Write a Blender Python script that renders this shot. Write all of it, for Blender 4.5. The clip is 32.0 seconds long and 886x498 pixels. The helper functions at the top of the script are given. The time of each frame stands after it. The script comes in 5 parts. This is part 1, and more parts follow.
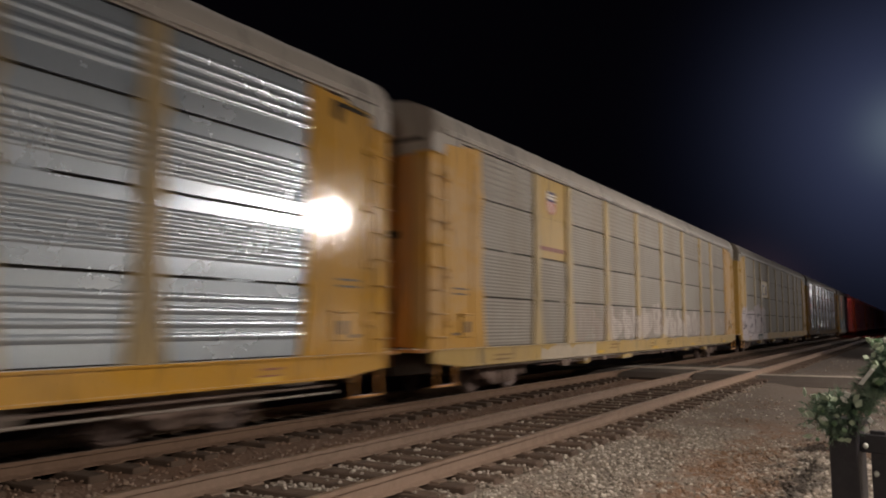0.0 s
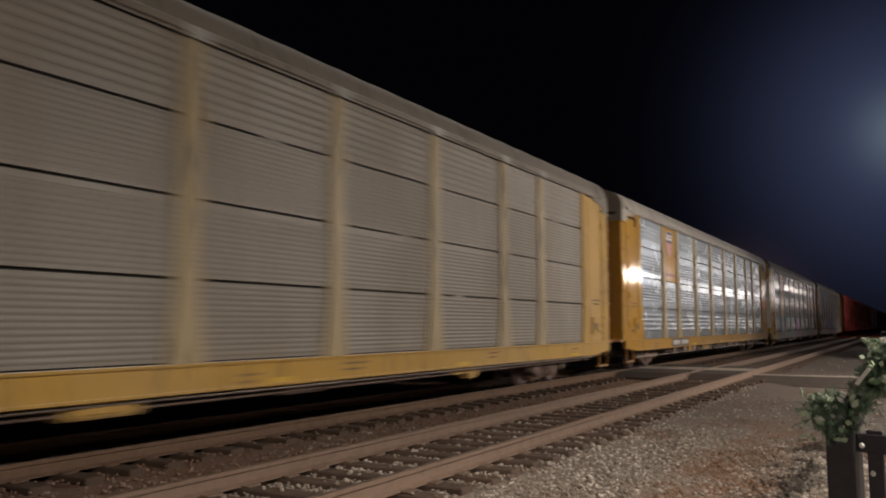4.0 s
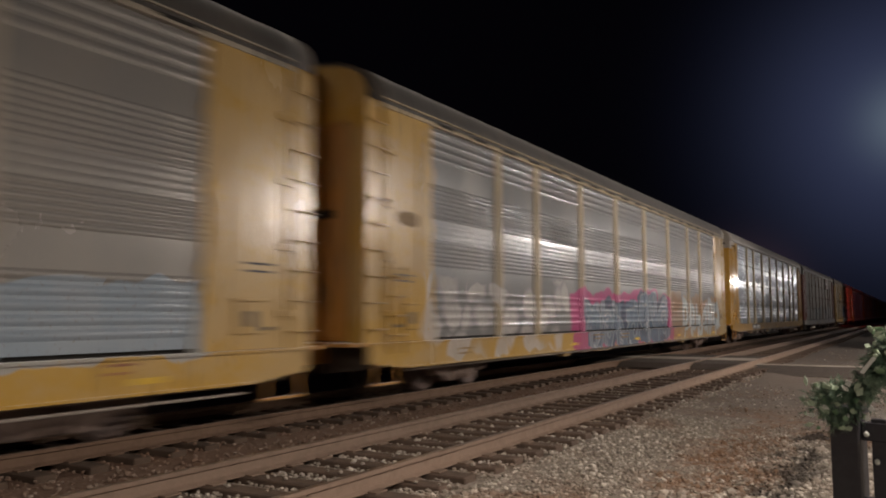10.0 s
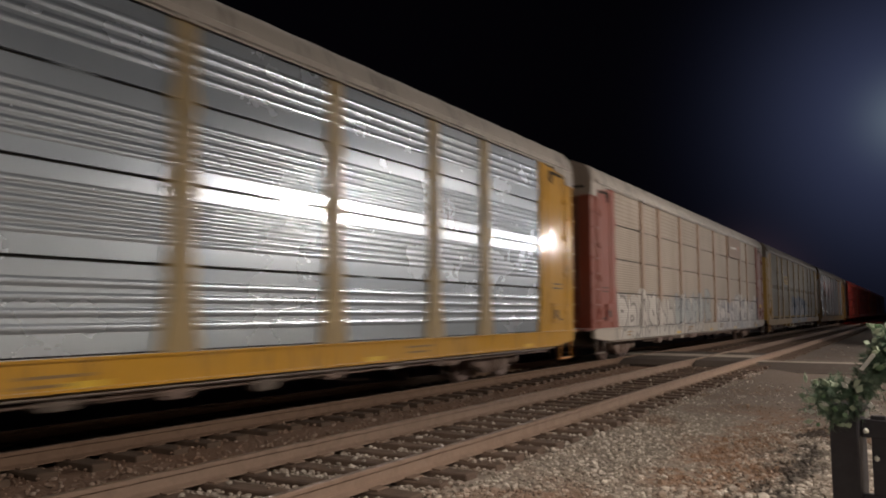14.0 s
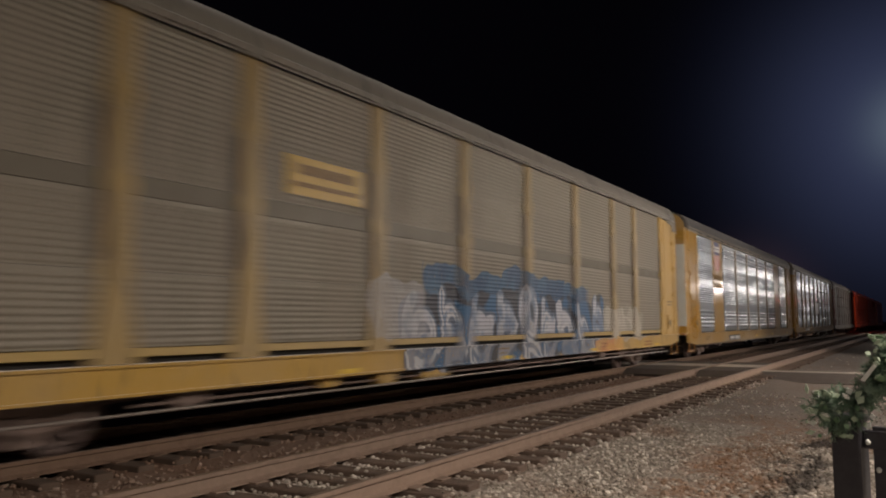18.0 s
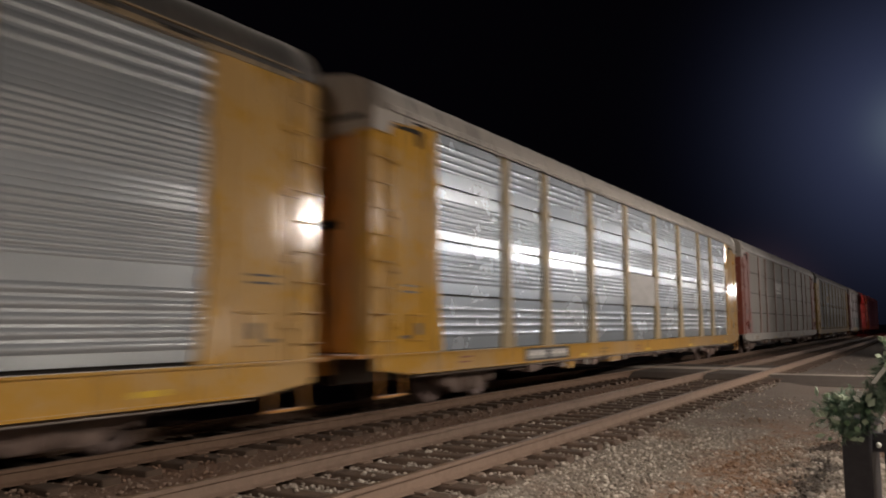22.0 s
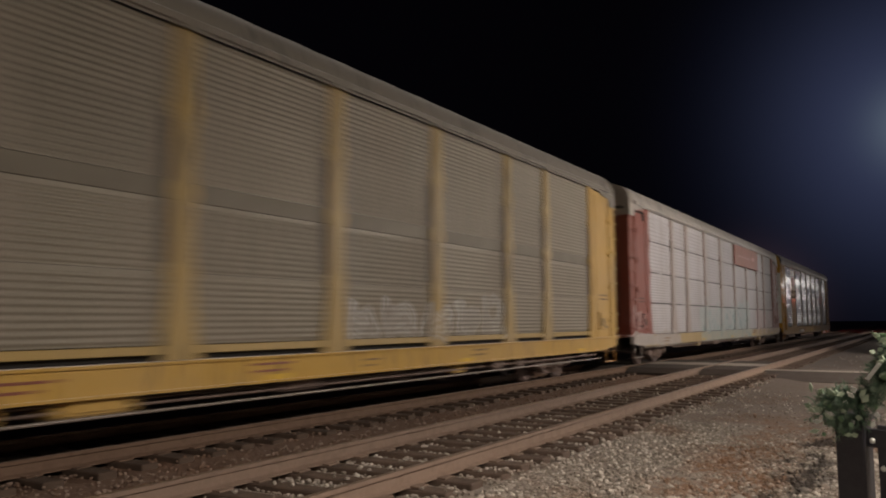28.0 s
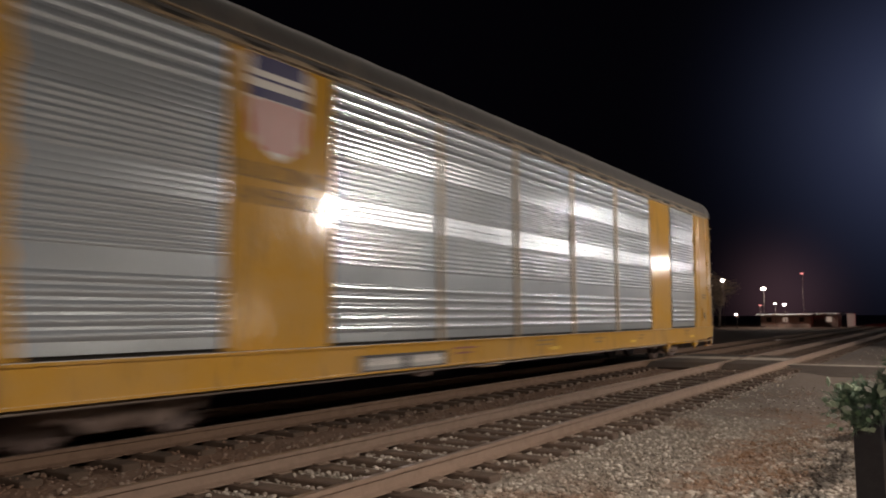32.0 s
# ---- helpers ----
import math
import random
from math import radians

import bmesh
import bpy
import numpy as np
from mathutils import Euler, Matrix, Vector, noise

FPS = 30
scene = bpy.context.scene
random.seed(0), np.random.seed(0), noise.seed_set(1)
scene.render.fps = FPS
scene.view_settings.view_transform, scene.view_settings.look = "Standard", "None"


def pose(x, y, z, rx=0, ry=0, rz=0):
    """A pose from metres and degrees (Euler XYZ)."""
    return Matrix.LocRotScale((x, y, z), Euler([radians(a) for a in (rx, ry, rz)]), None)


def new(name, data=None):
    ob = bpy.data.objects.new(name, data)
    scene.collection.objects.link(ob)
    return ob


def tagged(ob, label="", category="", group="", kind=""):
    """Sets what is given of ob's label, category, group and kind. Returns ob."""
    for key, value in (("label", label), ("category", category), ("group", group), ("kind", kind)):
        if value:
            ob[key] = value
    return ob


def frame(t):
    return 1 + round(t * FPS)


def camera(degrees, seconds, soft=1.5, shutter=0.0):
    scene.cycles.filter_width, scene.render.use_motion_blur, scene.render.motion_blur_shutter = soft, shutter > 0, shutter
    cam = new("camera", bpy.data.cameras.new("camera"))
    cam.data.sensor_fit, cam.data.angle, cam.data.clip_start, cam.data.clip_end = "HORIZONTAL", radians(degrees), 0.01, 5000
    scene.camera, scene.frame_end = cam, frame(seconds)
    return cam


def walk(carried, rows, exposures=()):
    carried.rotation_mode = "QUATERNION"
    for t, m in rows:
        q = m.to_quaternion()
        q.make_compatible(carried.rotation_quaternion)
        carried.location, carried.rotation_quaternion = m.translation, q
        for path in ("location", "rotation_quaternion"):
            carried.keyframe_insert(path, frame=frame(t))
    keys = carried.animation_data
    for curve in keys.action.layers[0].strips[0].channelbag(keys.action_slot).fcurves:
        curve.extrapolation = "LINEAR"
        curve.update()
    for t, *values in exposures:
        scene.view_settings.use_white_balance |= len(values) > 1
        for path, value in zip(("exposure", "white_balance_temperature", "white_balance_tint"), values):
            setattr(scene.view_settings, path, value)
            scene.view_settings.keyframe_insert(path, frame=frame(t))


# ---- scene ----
cam = camera(59.5, 32.0, soft=1.9, shutter=0.95)
# seconds, sideways, height, pitch, lean, yaw of a hand-held camera beside the track
WALK = [
    (0.0, 0.000, 1.600, 5.63, 0.04, 31.23), (0.5, -0.002, 1.599, 5.60, 0.11, 31.14), (1.0, -0.005, 1.600, 5.61, 0.08, 31.19), (1.5, 0.003, 1.600, 5.67, 0.07, 31.26),
    (2.0, 0.005, 1.601, 5.67, 0.12, 31.21), (2.5, 0.005, 1.601, 5.67, 0.13, 31.13), (3.0, -0.000, 1.600, 5.67, 0.13, 31.10), (3.5, -0.000, 1.601, 5.71, 0.19, 31.03),
    (5.5, 0.004, 1.600, 5.55, 0.11, 30.96), (6.0, 0.000, 1.600, 5.57, 0.06, 31.03), (6.5, 0.001, 1.602, 5.54, 0.13, 31.18), (7.0, -0.004, 1.599, 5.48, 0.13, 31.31),
    (7.5, -0.008, 1.598, 5.37, 0.14, 31.30), (8.0, -0.009, 1.598, 5.24, 0.14, 31.40), (8.5, -0.007, 1.600, 5.17, 0.23, 31.51), (9.0, -0.008, 1.598, 5.11, 0.26, 31.46),
    (9.5, -0.009, 1.596, 5.00, 0.26, 31.21), (10.0, -0.012, 1.595, 4.96, 0.19, 31.17), (10.5, -0.011, 1.598, 4.94, 0.16, 31.14), (11.0, -0.009, 1.599, 4.86, 0.24, 31.20),
    (11.5, -0.013, 1.595, 4.78, 0.19, 31.17), (12.0, -0.014, 1.595, 4.72, 0.19, 31.18), (12.5, -0.010, 1.598, 4.74, 0.26, 31.20), (13.0, -0.010, 1.597, 4.72, 0.33, 31.11),
    (13.5, -0.008, 1.594, 4.70, 0.27, 31.17), (14.0, -0.001, 1.596, 4.76, 0.27, 31.31), (14.5, 0.000, 1.598, 4.75, 0.29, 31.63), (15.0, 0.003, 1.599, 4.81, 0.30, 31.76),
    (15.5, 0.007, 1.599, 4.87, 0.29, 31.83), (17.5, 0.016, 1.602, 5.37, 0.30, 31.64), (18.0, 0.016, 1.602, 5.45, 0.27, 31.58), (18.5, 0.010, 1.600, 5.48, 0.26, 31.65),
    (19.0, 0.010, 1.602, 5.48, 0.16, 31.74), (19.5, 0.011, 1.602, 5.55, 0.18, 31.66), (20.0, 0.014, 1.604, 5.58, 0.23, 31.57), (20.5, 0.011, 1.600, 5.65, 0.33, 31.47),
    (21.0, 0.006, 1.599, 5.68, 0.44, 31.64), (21.5, 0.008, 1.603, 5.72, 0.49, 31.88), (22.0, 0.006, 1.601, 5.74, 0.46, 32.00), (22.5, 0.007, 1.599, 5.76, 0.44, 32.18),
    (23.0, 0.012, 1.601, 5.74, 0.44, 31.84), (23.5, 0.010, 1.601, 5.70, 0.35, 31.94), (24.0, 0.008, 1.600, 5.67, 0.42, 31.53), (24.5, 0.005, 1.601, 5.61, 0.42, 31.55),
    (26.5, 0.005, 1.600, 5.42, 0.28, 31.73), (27.0, 0.006, 1.597, 5.43, 0.29, 31.73), (27.5, 0.011, 1.600, 5.39, 0.34, 31.66), (28.0, 0.011, 1.600, 5.37, 0.27, 31.77),
    (28.5, 0.014, 1.600, 5.33, 0.35, 31.34), (29.0, 0.012, 1.599, 5.34, 0.33, 31.25), (29.5, 0.008, 1.598, 5.31, 0.26, 31.58), (30.0, 0.003, 1.597, 5.32, 0.20, 31.67),
    (30.5, 0.002, 1.599, 5.28, 0.25, 31.59), (31.0, 0.004, 1.598, 5.26, 0.21, 31.82), (31.5, 0.007, 1.596, 5.12, 0.36, 32.33), (32.0, 0.048, 1.600, 4.93, 0.26, 33.33),
]
walk(cam, [(t, pose(x, 0.0, z, 90 + p, r, yaw)) for t, x, z, p, r, yaw in WALK], exposures=[(0.0, 0.46), (32.0, 0.46)])

# ---- plan, metres: y runs along the track, x to the right, rail tops at RAIL ----
RAIL = 0.19
NEAR_TRACK, TRAIN_TRACK = -5.09, -8.83
GAUGE = 1.507                 # between the middles of the rail heads
PERIOD = 28.6                 # from coupler to coupler
POSTS = [-11.85, -9.0, -7.05, -4.23, -1.41, 1.41, 4.23, 7.05, 9.0, 11.85]
WARM, MILD = (1.0, 0.862, 0.75), (1.0, 0.90, 0.83)
# x, y, watts, the point on the train or ground at which the head is aimed, beam in degrees, colour
# the second lamp is unseen, added to brighten the near ground and fence
LAMPS = [(6.0, -16.0, 2300, (-2.0, -13.0, 0.0), 180, WARM), (3.0, 4.8, 1350, (3.1, 4.8, 0.0), 180, WARM), (6.0, 24.0, 3300, (-2.0, 23.0, 0.0), 180, WARM),
         (6.0, 44.0, 1650, (-7.3, 26.0, 1.5), 140, MILD), (6.0, 66.0, 750, (-7.3, 48.0, 1.5), 150, MILD), (6.0, 106.0, 1600, (-7.3, 84.0, 1.5), 150, MILD)]


def gap_at(t, k):
    """Where the gap before car k stands along the track at t seconds."""
    return -14.733 - 11.927 * t - 0.01356 * (t - 16) ** 2 + PERIOD * k


# ---- night sky ----
world = bpy.data.worlds.new("night")
scene.world = world
world.use_nodes = True
wn, wl = world.node_tree.nodes, world.node_tree.links
wn.clear()


def wmath(op, a, b=0.0):
    n = wn.new("ShaderNodeMath")
    n.operation = op
    for i, v in enumerate((a, b)):
        if isinstance(v, (int, float)):
            n.inputs[i].default_value = v
        else:
            wl.new(v, n.inputs[i])
    return n.outputs[0]


coord = wn.new("ShaderNodeTexCoord")
# glare of an unseen lamp, painted into the sky as a soft blue glow
dot = wn.new("ShaderNodeVectorMath")
dot.operation = "DOT_PRODUCT"
wl.new(coord.outputs["Generated"], dot.inputs[0])
dot.inputs[1].default_value = Vector((0.006, 0.9765, 0.212)).normalized()
near = wmath("MAXIMUM", dot.outputs["Value"], 0.0)
core, wide = wmath("POWER", near, 1100.0), wmath("POWER", near, 98.0)
grade = wn.new("ShaderNodeMix")
grade.data_type = "RGBA"
grade.inputs["A"].default_value = (0.0006, 0.0005, 0.0009, 1)
grade.inputs["B"].default_value = (0.0240, 0.0295, 0.0610, 1)
wl.new(wide, grade.inputs["Factor"])
lamp_glare = wn.new("ShaderNodeMix")
lamp_glare.data_type, lamp_glare.blend_type = "RGBA", "ADD"
lamp_glare.inputs["Factor"].default_value = 1.0
wl.new(grade.outputs["Result"], lamp_glare.inputs["A"])
tint = wn.new("ShaderNodeVectorMath")
tint.operation = "SCALE"
tint.inputs[0].default_value = (0.044, 0.058, 0.054)
wl.new(core, tint.inputs["Scale"])
wl.new(tint.outputs[0], lamp_glare.inputs["B"])
# the lit air round the far yard lamps, painted low in the sky
far = wn.new("ShaderNodeVectorMath")
far.operation = "DOT_PRODUCT"
wl.new(coord.outputs["Generated"], far.inputs[0])
far.inputs[1].default_value = Vector((-0.170, 0.985, 0.022)).normalized()
yard_glow = wn.new("ShaderNodeVectorMath")
yard_glow.operation = "SCALE"
yard_glow.inputs[0].default_value = (0.0270, 0.0140, 0.0165)
wl.new(wmath("POWER", wmath("MAXIMUM", far.outputs["Value"], 0.0), 700.0), yard_glow.inputs["Scale"])
night = wn.new("ShaderNodeMix")
night.data_type, night.blend_type = "RGBA", "ADD"
night.inputs["Factor"].default_value = 1.0
wl.new(lamp_glare.outputs["Result"], night.inputs["A"])
wl.new(yard_glow.outputs[0], night.inputs["B"])
back, wout = wn.new("ShaderNodeBackground"), wn.new("ShaderNodeOutputWorld")
wl.new(night.outputs["Result"], back.inputs["Color"])
wl.new(back.outputs[0], wout.inputs["Surface"])

# ---- lamps ----
def lamp_light(name, where, watts, colour, radius, aim=None, beam=180):
    data = bpy.data.lights.new(name, "SPOT" if aim else "POINT")
    data.energy, data.color, data.shadow_soft_size = watts, colour, radius
    ob = new(name, data)
    ob.location = where
    if aim:
        data.spot_size, data.spot_blend = radians(beam), 0.65
        ob.rotation_euler = (Vector(aim) - Vector(where)).to_track_quat("-Z", "Y").to_euler()
    return ob


for lx, ly, watts, aim, beam, hue in LAMPS:
    lamp_light("street_light", (lx - 0.25, ly, 6.0), watts, hue, 0.2, aim, beam)
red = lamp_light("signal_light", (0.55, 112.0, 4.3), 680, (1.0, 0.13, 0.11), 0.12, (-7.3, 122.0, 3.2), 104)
lamp_light("yard_light", (-20.6, 117.0, 5.3), 800, (1.0, 0.9, 0.8), 0.2)


# ---- materials ----
class Nodes:
    """A small wrapper to write node materials in short lines."""

    def __init__(self, name):
        self.mat = bpy.data.materials.new(name)
        self.mat.use_nodes = True
        self.n, self.l = self.mat.node_tree.nodes, self.mat.node_tree.links
        self.bsdf = self.n["Principled BSDF"]

    def put(self, socket, v):
        if isinstance(v, bpy.types.NodeSocket):
            self.l.new(v, socket)
        elif isinstance(v, (tuple, list)) and len(v) == 3 and socket.type == "RGBA":
            socket.default_value = (*v, 1)
        else:
            socket.default_value = v

    def math(self, op, a, b=0.0, c=0.0):
        n = self.n.new("ShaderNodeMath")
        n.operation = op
        for i, v in enumerate((a, b, c)):
            self.put(n.inputs[i], v)
        return n.outputs[0]

    def coord(self, which="Object", ob=None):
        n = self.n.new("ShaderNodeTexCoord")
        if ob:
            n.object = ob
        return n.outputs[which]

    def scaled(self, vec, s):
        n = self.n.new("ShaderNodeMapping")
        self.put(n.inputs["Vector"], vec)
        n.inputs["Scale"].default_value = s
        return n.outputs[0]

    def split(self, vec):
        n = self.n.new("ShaderNodeSeparateXYZ")
        self.put(n.inputs[0], vec)
        return n.outputs

    def noise(self, vec, scale, detail=3.0, rough=0.55):
        n = self.n.new("ShaderNodeTexNoise")
        self.put(n.inputs["Vector"], vec)
        n.inputs["Scale"].default_value, n.inputs["Detail"].default_value = scale, detail
        n.inputs["Roughness"].default_value = rough
        return n.outputs["Fac"]

    def voronoi(self, vec, scale, out="Distance", feature="F1"):
        n = self.n.new("ShaderNodeTexVoronoi")
        n.feature = feature
        self.put(n.inputs["Vector"], vec)
        n.inputs["Scale"].default_value = scale
        return n.outputs[out]

    def ramp(self, fac, lo, hi):
        n = self.n.new("ShaderNodeMapRange")
        n.interpolation_type = "SMOOTHSTEP"
        self.put(n.inputs["Value"], fac)
        n.inputs["From Min"].default_value, n.inputs["From Max"].default_value = lo, hi
        return n.outputs["Result"]

    def mix(self, fac, a, b, blend="MIX"):
        n = self.n.new("ShaderNodeMix")
        n.data_type, n.blend_type = "RGBA", blend
        for key, v in (("Factor", fac), ("A", a), ("B", b)):
            self.put(n.inputs[key], v)
        return n.outputs["Result"]

    def random(self):
        return self.n.new("ShaderNodeObjectInfo").outputs["Random"]

    def bump(self, height, strength, distance=0.01):
        n = self.n.new("ShaderNodeBump")
        n.inputs["Strength"].default_value, n.inputs["Distance"].default_value = strength, distance
        self.put(n.inputs["Height"], height)
        self.put(self.bsdf.inputs["Normal"], n.outputs[0])

    def done(self, colour, rough=0.6, metal=0.0, coat=0.0):
        self.put(self.bsdf.inputs["Base Color"], colour)
        self.put(self.bsdf.inputs["Roughness"], rough)
        self.put(self.bsdf.inputs["Metallic"], metal)
        self.put(self.bsdf.inputs["Coat Weight"], coat)
        return self.mat


def worn(name, base, dirt, amount=0.5, scale=2.5, rough=0.6, metal=0.0, bump=0.15, grain=40.0):
    """A plain surface with stains, grain and a little relief."""
    m = Nodes(name)
    v = m.coord("Object")
    big, fine = m.noise(v, scale, 5), m.noise(v, grain, 4, 0.65)
    c = m.mix(m.math("MULTIPLY", m.ramp(big, 0.42, 0.72), amount), base, dirt)
    c = m.mix(m.math("MULTIPLY", m.ramp(fine, 0.35, 0.75), 0.35), c, dirt)
    c = m.mix(0.16, c, m.mix(m.random(), (0.2, 0.2, 0.2), (0.9, 0.9, 0.9)), "OVERLAY")
    m.bump(fine, bump)
    return m.done(c, m.math("ADD", rough - 0.1, m.math("MULTIPLY", big, 0.2)), metal)


RAIL_RUST = worn("rail_rust", (0.245, 0.172, 0.128), (0.18, 0.125, 0.092), 0.6, 6, 0.75)
RAIL_HEAD = worn("rail_head", (0.30, 0.24, 0.20), (0.14, 0.09, 0.06), 0.5, 8, 0.42, 0.7)
# dusty browns for the train's track, darkened as well for the train's shadow
RAIL_DARK = worn("rail_dusty_shaded", (0.175, 0.110, 0.073), (0.13, 0.080, 0.053), 0.6, 6, 0.85)
TIE_DUSTY_SHADED = worn("tie_dusty_shaded", (0.105, 0.071, 0.05), (0.07, 0.048, 0.035), 0.7, 5, 0.9, 0.0, 0.5, 60)
TIE_WOOD = worn("tie_wood", (0.14, 0.096, 0.072), (0.07, 0.05, 0.037), 0.7, 5, 0.85, 0.0, 0.5, 60)
BLACK_STEEL = worn("underframe_steel", (0.15, 0.12, 0.10), (0.05, 0.038, 0.03), 0.6, 4, 0.65)
WHEEL_STEEL = worn("wheel_steel", (0.12, 0.085, 0.075), (0.05, 0.03, 0.025), 0.6, 5, 0.6, 0.3)
PIPE_STEEL = worn("pipe_steel", (0.34, 0.30, 0.27), (0.20, 0.16, 0.13), 0.5, 3, 0.5, 0.3)
TRUCK_STEEL = worn("truck_steel", (0.22, 0.16, 0.135), (0.05, 0.034, 0.028), 0.6, 3, 0.8)
FENCE_BLACK = worn("fence_black", (0.024, 0.023, 0.029), (0.045, 0.045, 0.05), 0.4, 6, 0.5)
PANEL_PALE = worn("crossing_concrete", (0.42, 0.375, 0.32), (0.26, 0.215, 0.18), 0.6, 2, 0.85)
PANEL_DARK = worn("crossing_asphalt", (0.075, 0.057, 0.046), (0.05, 0.038, 0.031), 0.5, 3, 0.9, 0.0, 0.5)


def litter_and_shade(m, v, c):
    """Rust-brown fallen leaves in a strip beside the ballast; the dark streaks along its edge are a cast shadow painted
    into the colour.
    """
    x, y, z = m.split(v)
    wave = m.math("MULTIPLY", m.math("SUBTRACT", m.noise(v, 0.8, 4), 0.5), 2.4)
    off = m.math("ABSOLUTE", m.math("ADD", m.math("ADD", x, 1.95), wave))
    along = m.math("MULTIPLY", m.ramp(y, 6.5, 8.5), m.ramp(y, 17.0, 13.0))
    leaves = m.math("MULTIPLY", m.ramp(off, 0.75, 0.15), m.math("MULTIPLY", along, m.ramp(m.noise(v, 7.0, 4, 0.7), 0.35, 0.6)))
    c = m.mix(m.math("MULTIPLY", leaves, 0.75), c, (0.25, 0.125, 0.06))
    # the streaky shadow along the strip's edge, put into the ground colour
    off = m.math("ABSOLUTE", m.math("ADD", m.math("ADD", x, 1.30), m.math("MULTIPLY", wave, 0.35)))
    shade_streak = m.math("MULTIPLY", m.ramp(off, 0.42, 0.12), m.math("MULTIPLY", along, m.ramp(m.noise(m.scaled(v, (1.0, 0.45, 1.0)), 3.2, 4, 0.65), 0.46, 0.56)))
    return m.mix(m.math("MULTIPLY", shade_streak, 0.85), c, (0.035, 0.028, 0.024))


def ballast_material():
    m = Nodes("ballast")
    v = m.coord("Object")
    cell = m.voronoi(v, 22.0, "Color")
    tone = m.split(cell)[0]
    big = m.noise(v, 0.55, 5)
    c = m.mix(tone, (0.195, 0.163, 0.135), (0.39, 0.34, 0.29))
    c = m.mix(m.math("MULTIPLY", m.ramp(big, 0.45, 0.7), 0.7), c, (0.25, 0.15, 0.095))
    # packed dirt further along, with a ragged edge; darkened too for the lamps' fall-off
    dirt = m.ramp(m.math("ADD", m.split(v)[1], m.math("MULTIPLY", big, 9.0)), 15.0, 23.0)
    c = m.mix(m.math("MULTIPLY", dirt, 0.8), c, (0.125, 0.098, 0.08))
    # brake dust along the used track
    dust = m.ramp(m.math("ADD", m.split(v)[0], m.math("MULTIPLY", big, 1.2)), -5.0, -5.7)
    c = m.mix(m.math("MULTIPLY", dust, 0.8), c, (0.19, 0.107, 0.068))
    c = litter_and_shade(m, v, c)
    m.bump(m.math("SUBTRACT", 1.0, m.voronoi(v, 22.0)), 0.6, 0.035)
    return m.done(c, 0.9)


def stone_material():
    m = Nodes("ballast_stone")
    tone = m.n.new("ShaderNodeNewGeometry").outputs["Random Per Island"]
    v = m.coord("Object")
    c = m.mix(m.math("POWER", tone, 3.0), (0.30, 0.26, 0.217), (0.78, 0.72, 0.64))
    big = m.noise(v, 0.55, 5)
    c = m.mix(m.math("MULTIPLY", m.ramp(big, 0.47, 0.68), 0.65), c, (0.27, 0.145, 0.085))
    dust = m.ramp(m.math("ADD", m.split(v)[0], m.math("MULTIPLY", big, 1.2)), -5.0, -5.7)
    c = m.mix(m.math("MULTIPLY", dust, 0.65), c, (0.205, 0.118, 0.075))
    c = litter_and_shade(m, v, c)
    m.bump(m.noise(v, 90, 4), 0.4)
    return m.done(c, 0.9)


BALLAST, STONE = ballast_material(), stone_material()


# ---- mesh helpers ----
def box(bm, x0, x1, y0, y1, z0, z1, bevel=0.0):
    vs = [bm.verts.new(p) for p in ((x0, y0, z0), (x1, y0, z0), (x1, y1, z0), (x0, y1, z0), (x0, y0, z1), (x1, y0, z1), (x1, y1, z1), (x0, y1, z1))]
    fs = [bm.faces.new([vs[i] for i in q]) for q in ((3, 2, 1, 0), (4, 5, 6, 7), (0, 1, 5, 4), (1, 2, 6, 5), (2, 3, 7, 6), (3, 0, 4, 7))]
    if bevel:
        edges = list({e for f in fs for e in f.edges})
        bmesh.ops.bevel(bm, geom=edges, offset=bevel, segments=1, affect="EDGES")


def prism(bm, outline, axis, a, b, smooth=False):
    """Push a closed outline along an axis from a to b."""
    place = {"x": lambda u, v, w: (w, u, v), "y": lambda u, v, w: (u, w, v), "z": lambda u, v, w: (u, v, w)}[axis]
    lo = [bm.verts.new(place(u, v, a)) for u, v in outline]
    hi = [bm.verts.new(place(u, v, b)) for u, v in outline]
    n = len(outline)
    for i in range(n):
        f = bm.faces.new((lo[i], lo[(i + 1) % n], hi[(i + 1) % n], hi[i]))
        f.smooth = smooth
    bm.faces.new(lo[::-1])
    bm.faces.new(hi)


def tube(bm, p, q, r, n=8, r2=None):
    p, q = Vector(p), Vector(q)
    d = (q - p).normalized()
    side = d.orthogonal().normalized()
    up = d.cross(side)
    rings = []
    for at, rad in ((p, r), (q, r if r2 is None else r2)):
        rings.append([bm.verts.new(at + rad * (math.cos(a) * side + math.sin(a) * up)) for a in (2 * math.pi * i / n for i in range(n))])
    for i in range(n):
        f = bm.faces.new((rings[0][i], rings[0][(i + 1) % n], rings[1][(i + 1) % n], rings[1][i]))
        f.smooth = True
    bm.faces.new(rings[0][::-1])
    bm.faces.new(rings[1])


def lathe(bm, profile, axis_point, axis="x", n=24):
    """Turn (along, radius) pairs about an axis through a point."""
    rings = []
    for along, rad in profile:
        ring = []
        for i in range(n):
            a = 2 * math.pi * i / n
            off = (along, rad * math.cos(a), rad * math.sin(a)) if axis == "x" else (rad * math.cos(a), rad * math.sin(a), along)
            ring.append(bm.verts.new(Vector(axis_point) + Vector(off)))
        rings.append(ring)
    for a, b in zip(rings, rings[1:]):
        for i in range(n):
            bm.faces.new((a[i], a[(i + 1) % n], b[(i + 1) % n], b[i])).smooth = True
    bm.faces.new(rings[0][::-1])
    bm.faces.new(rings[-1])


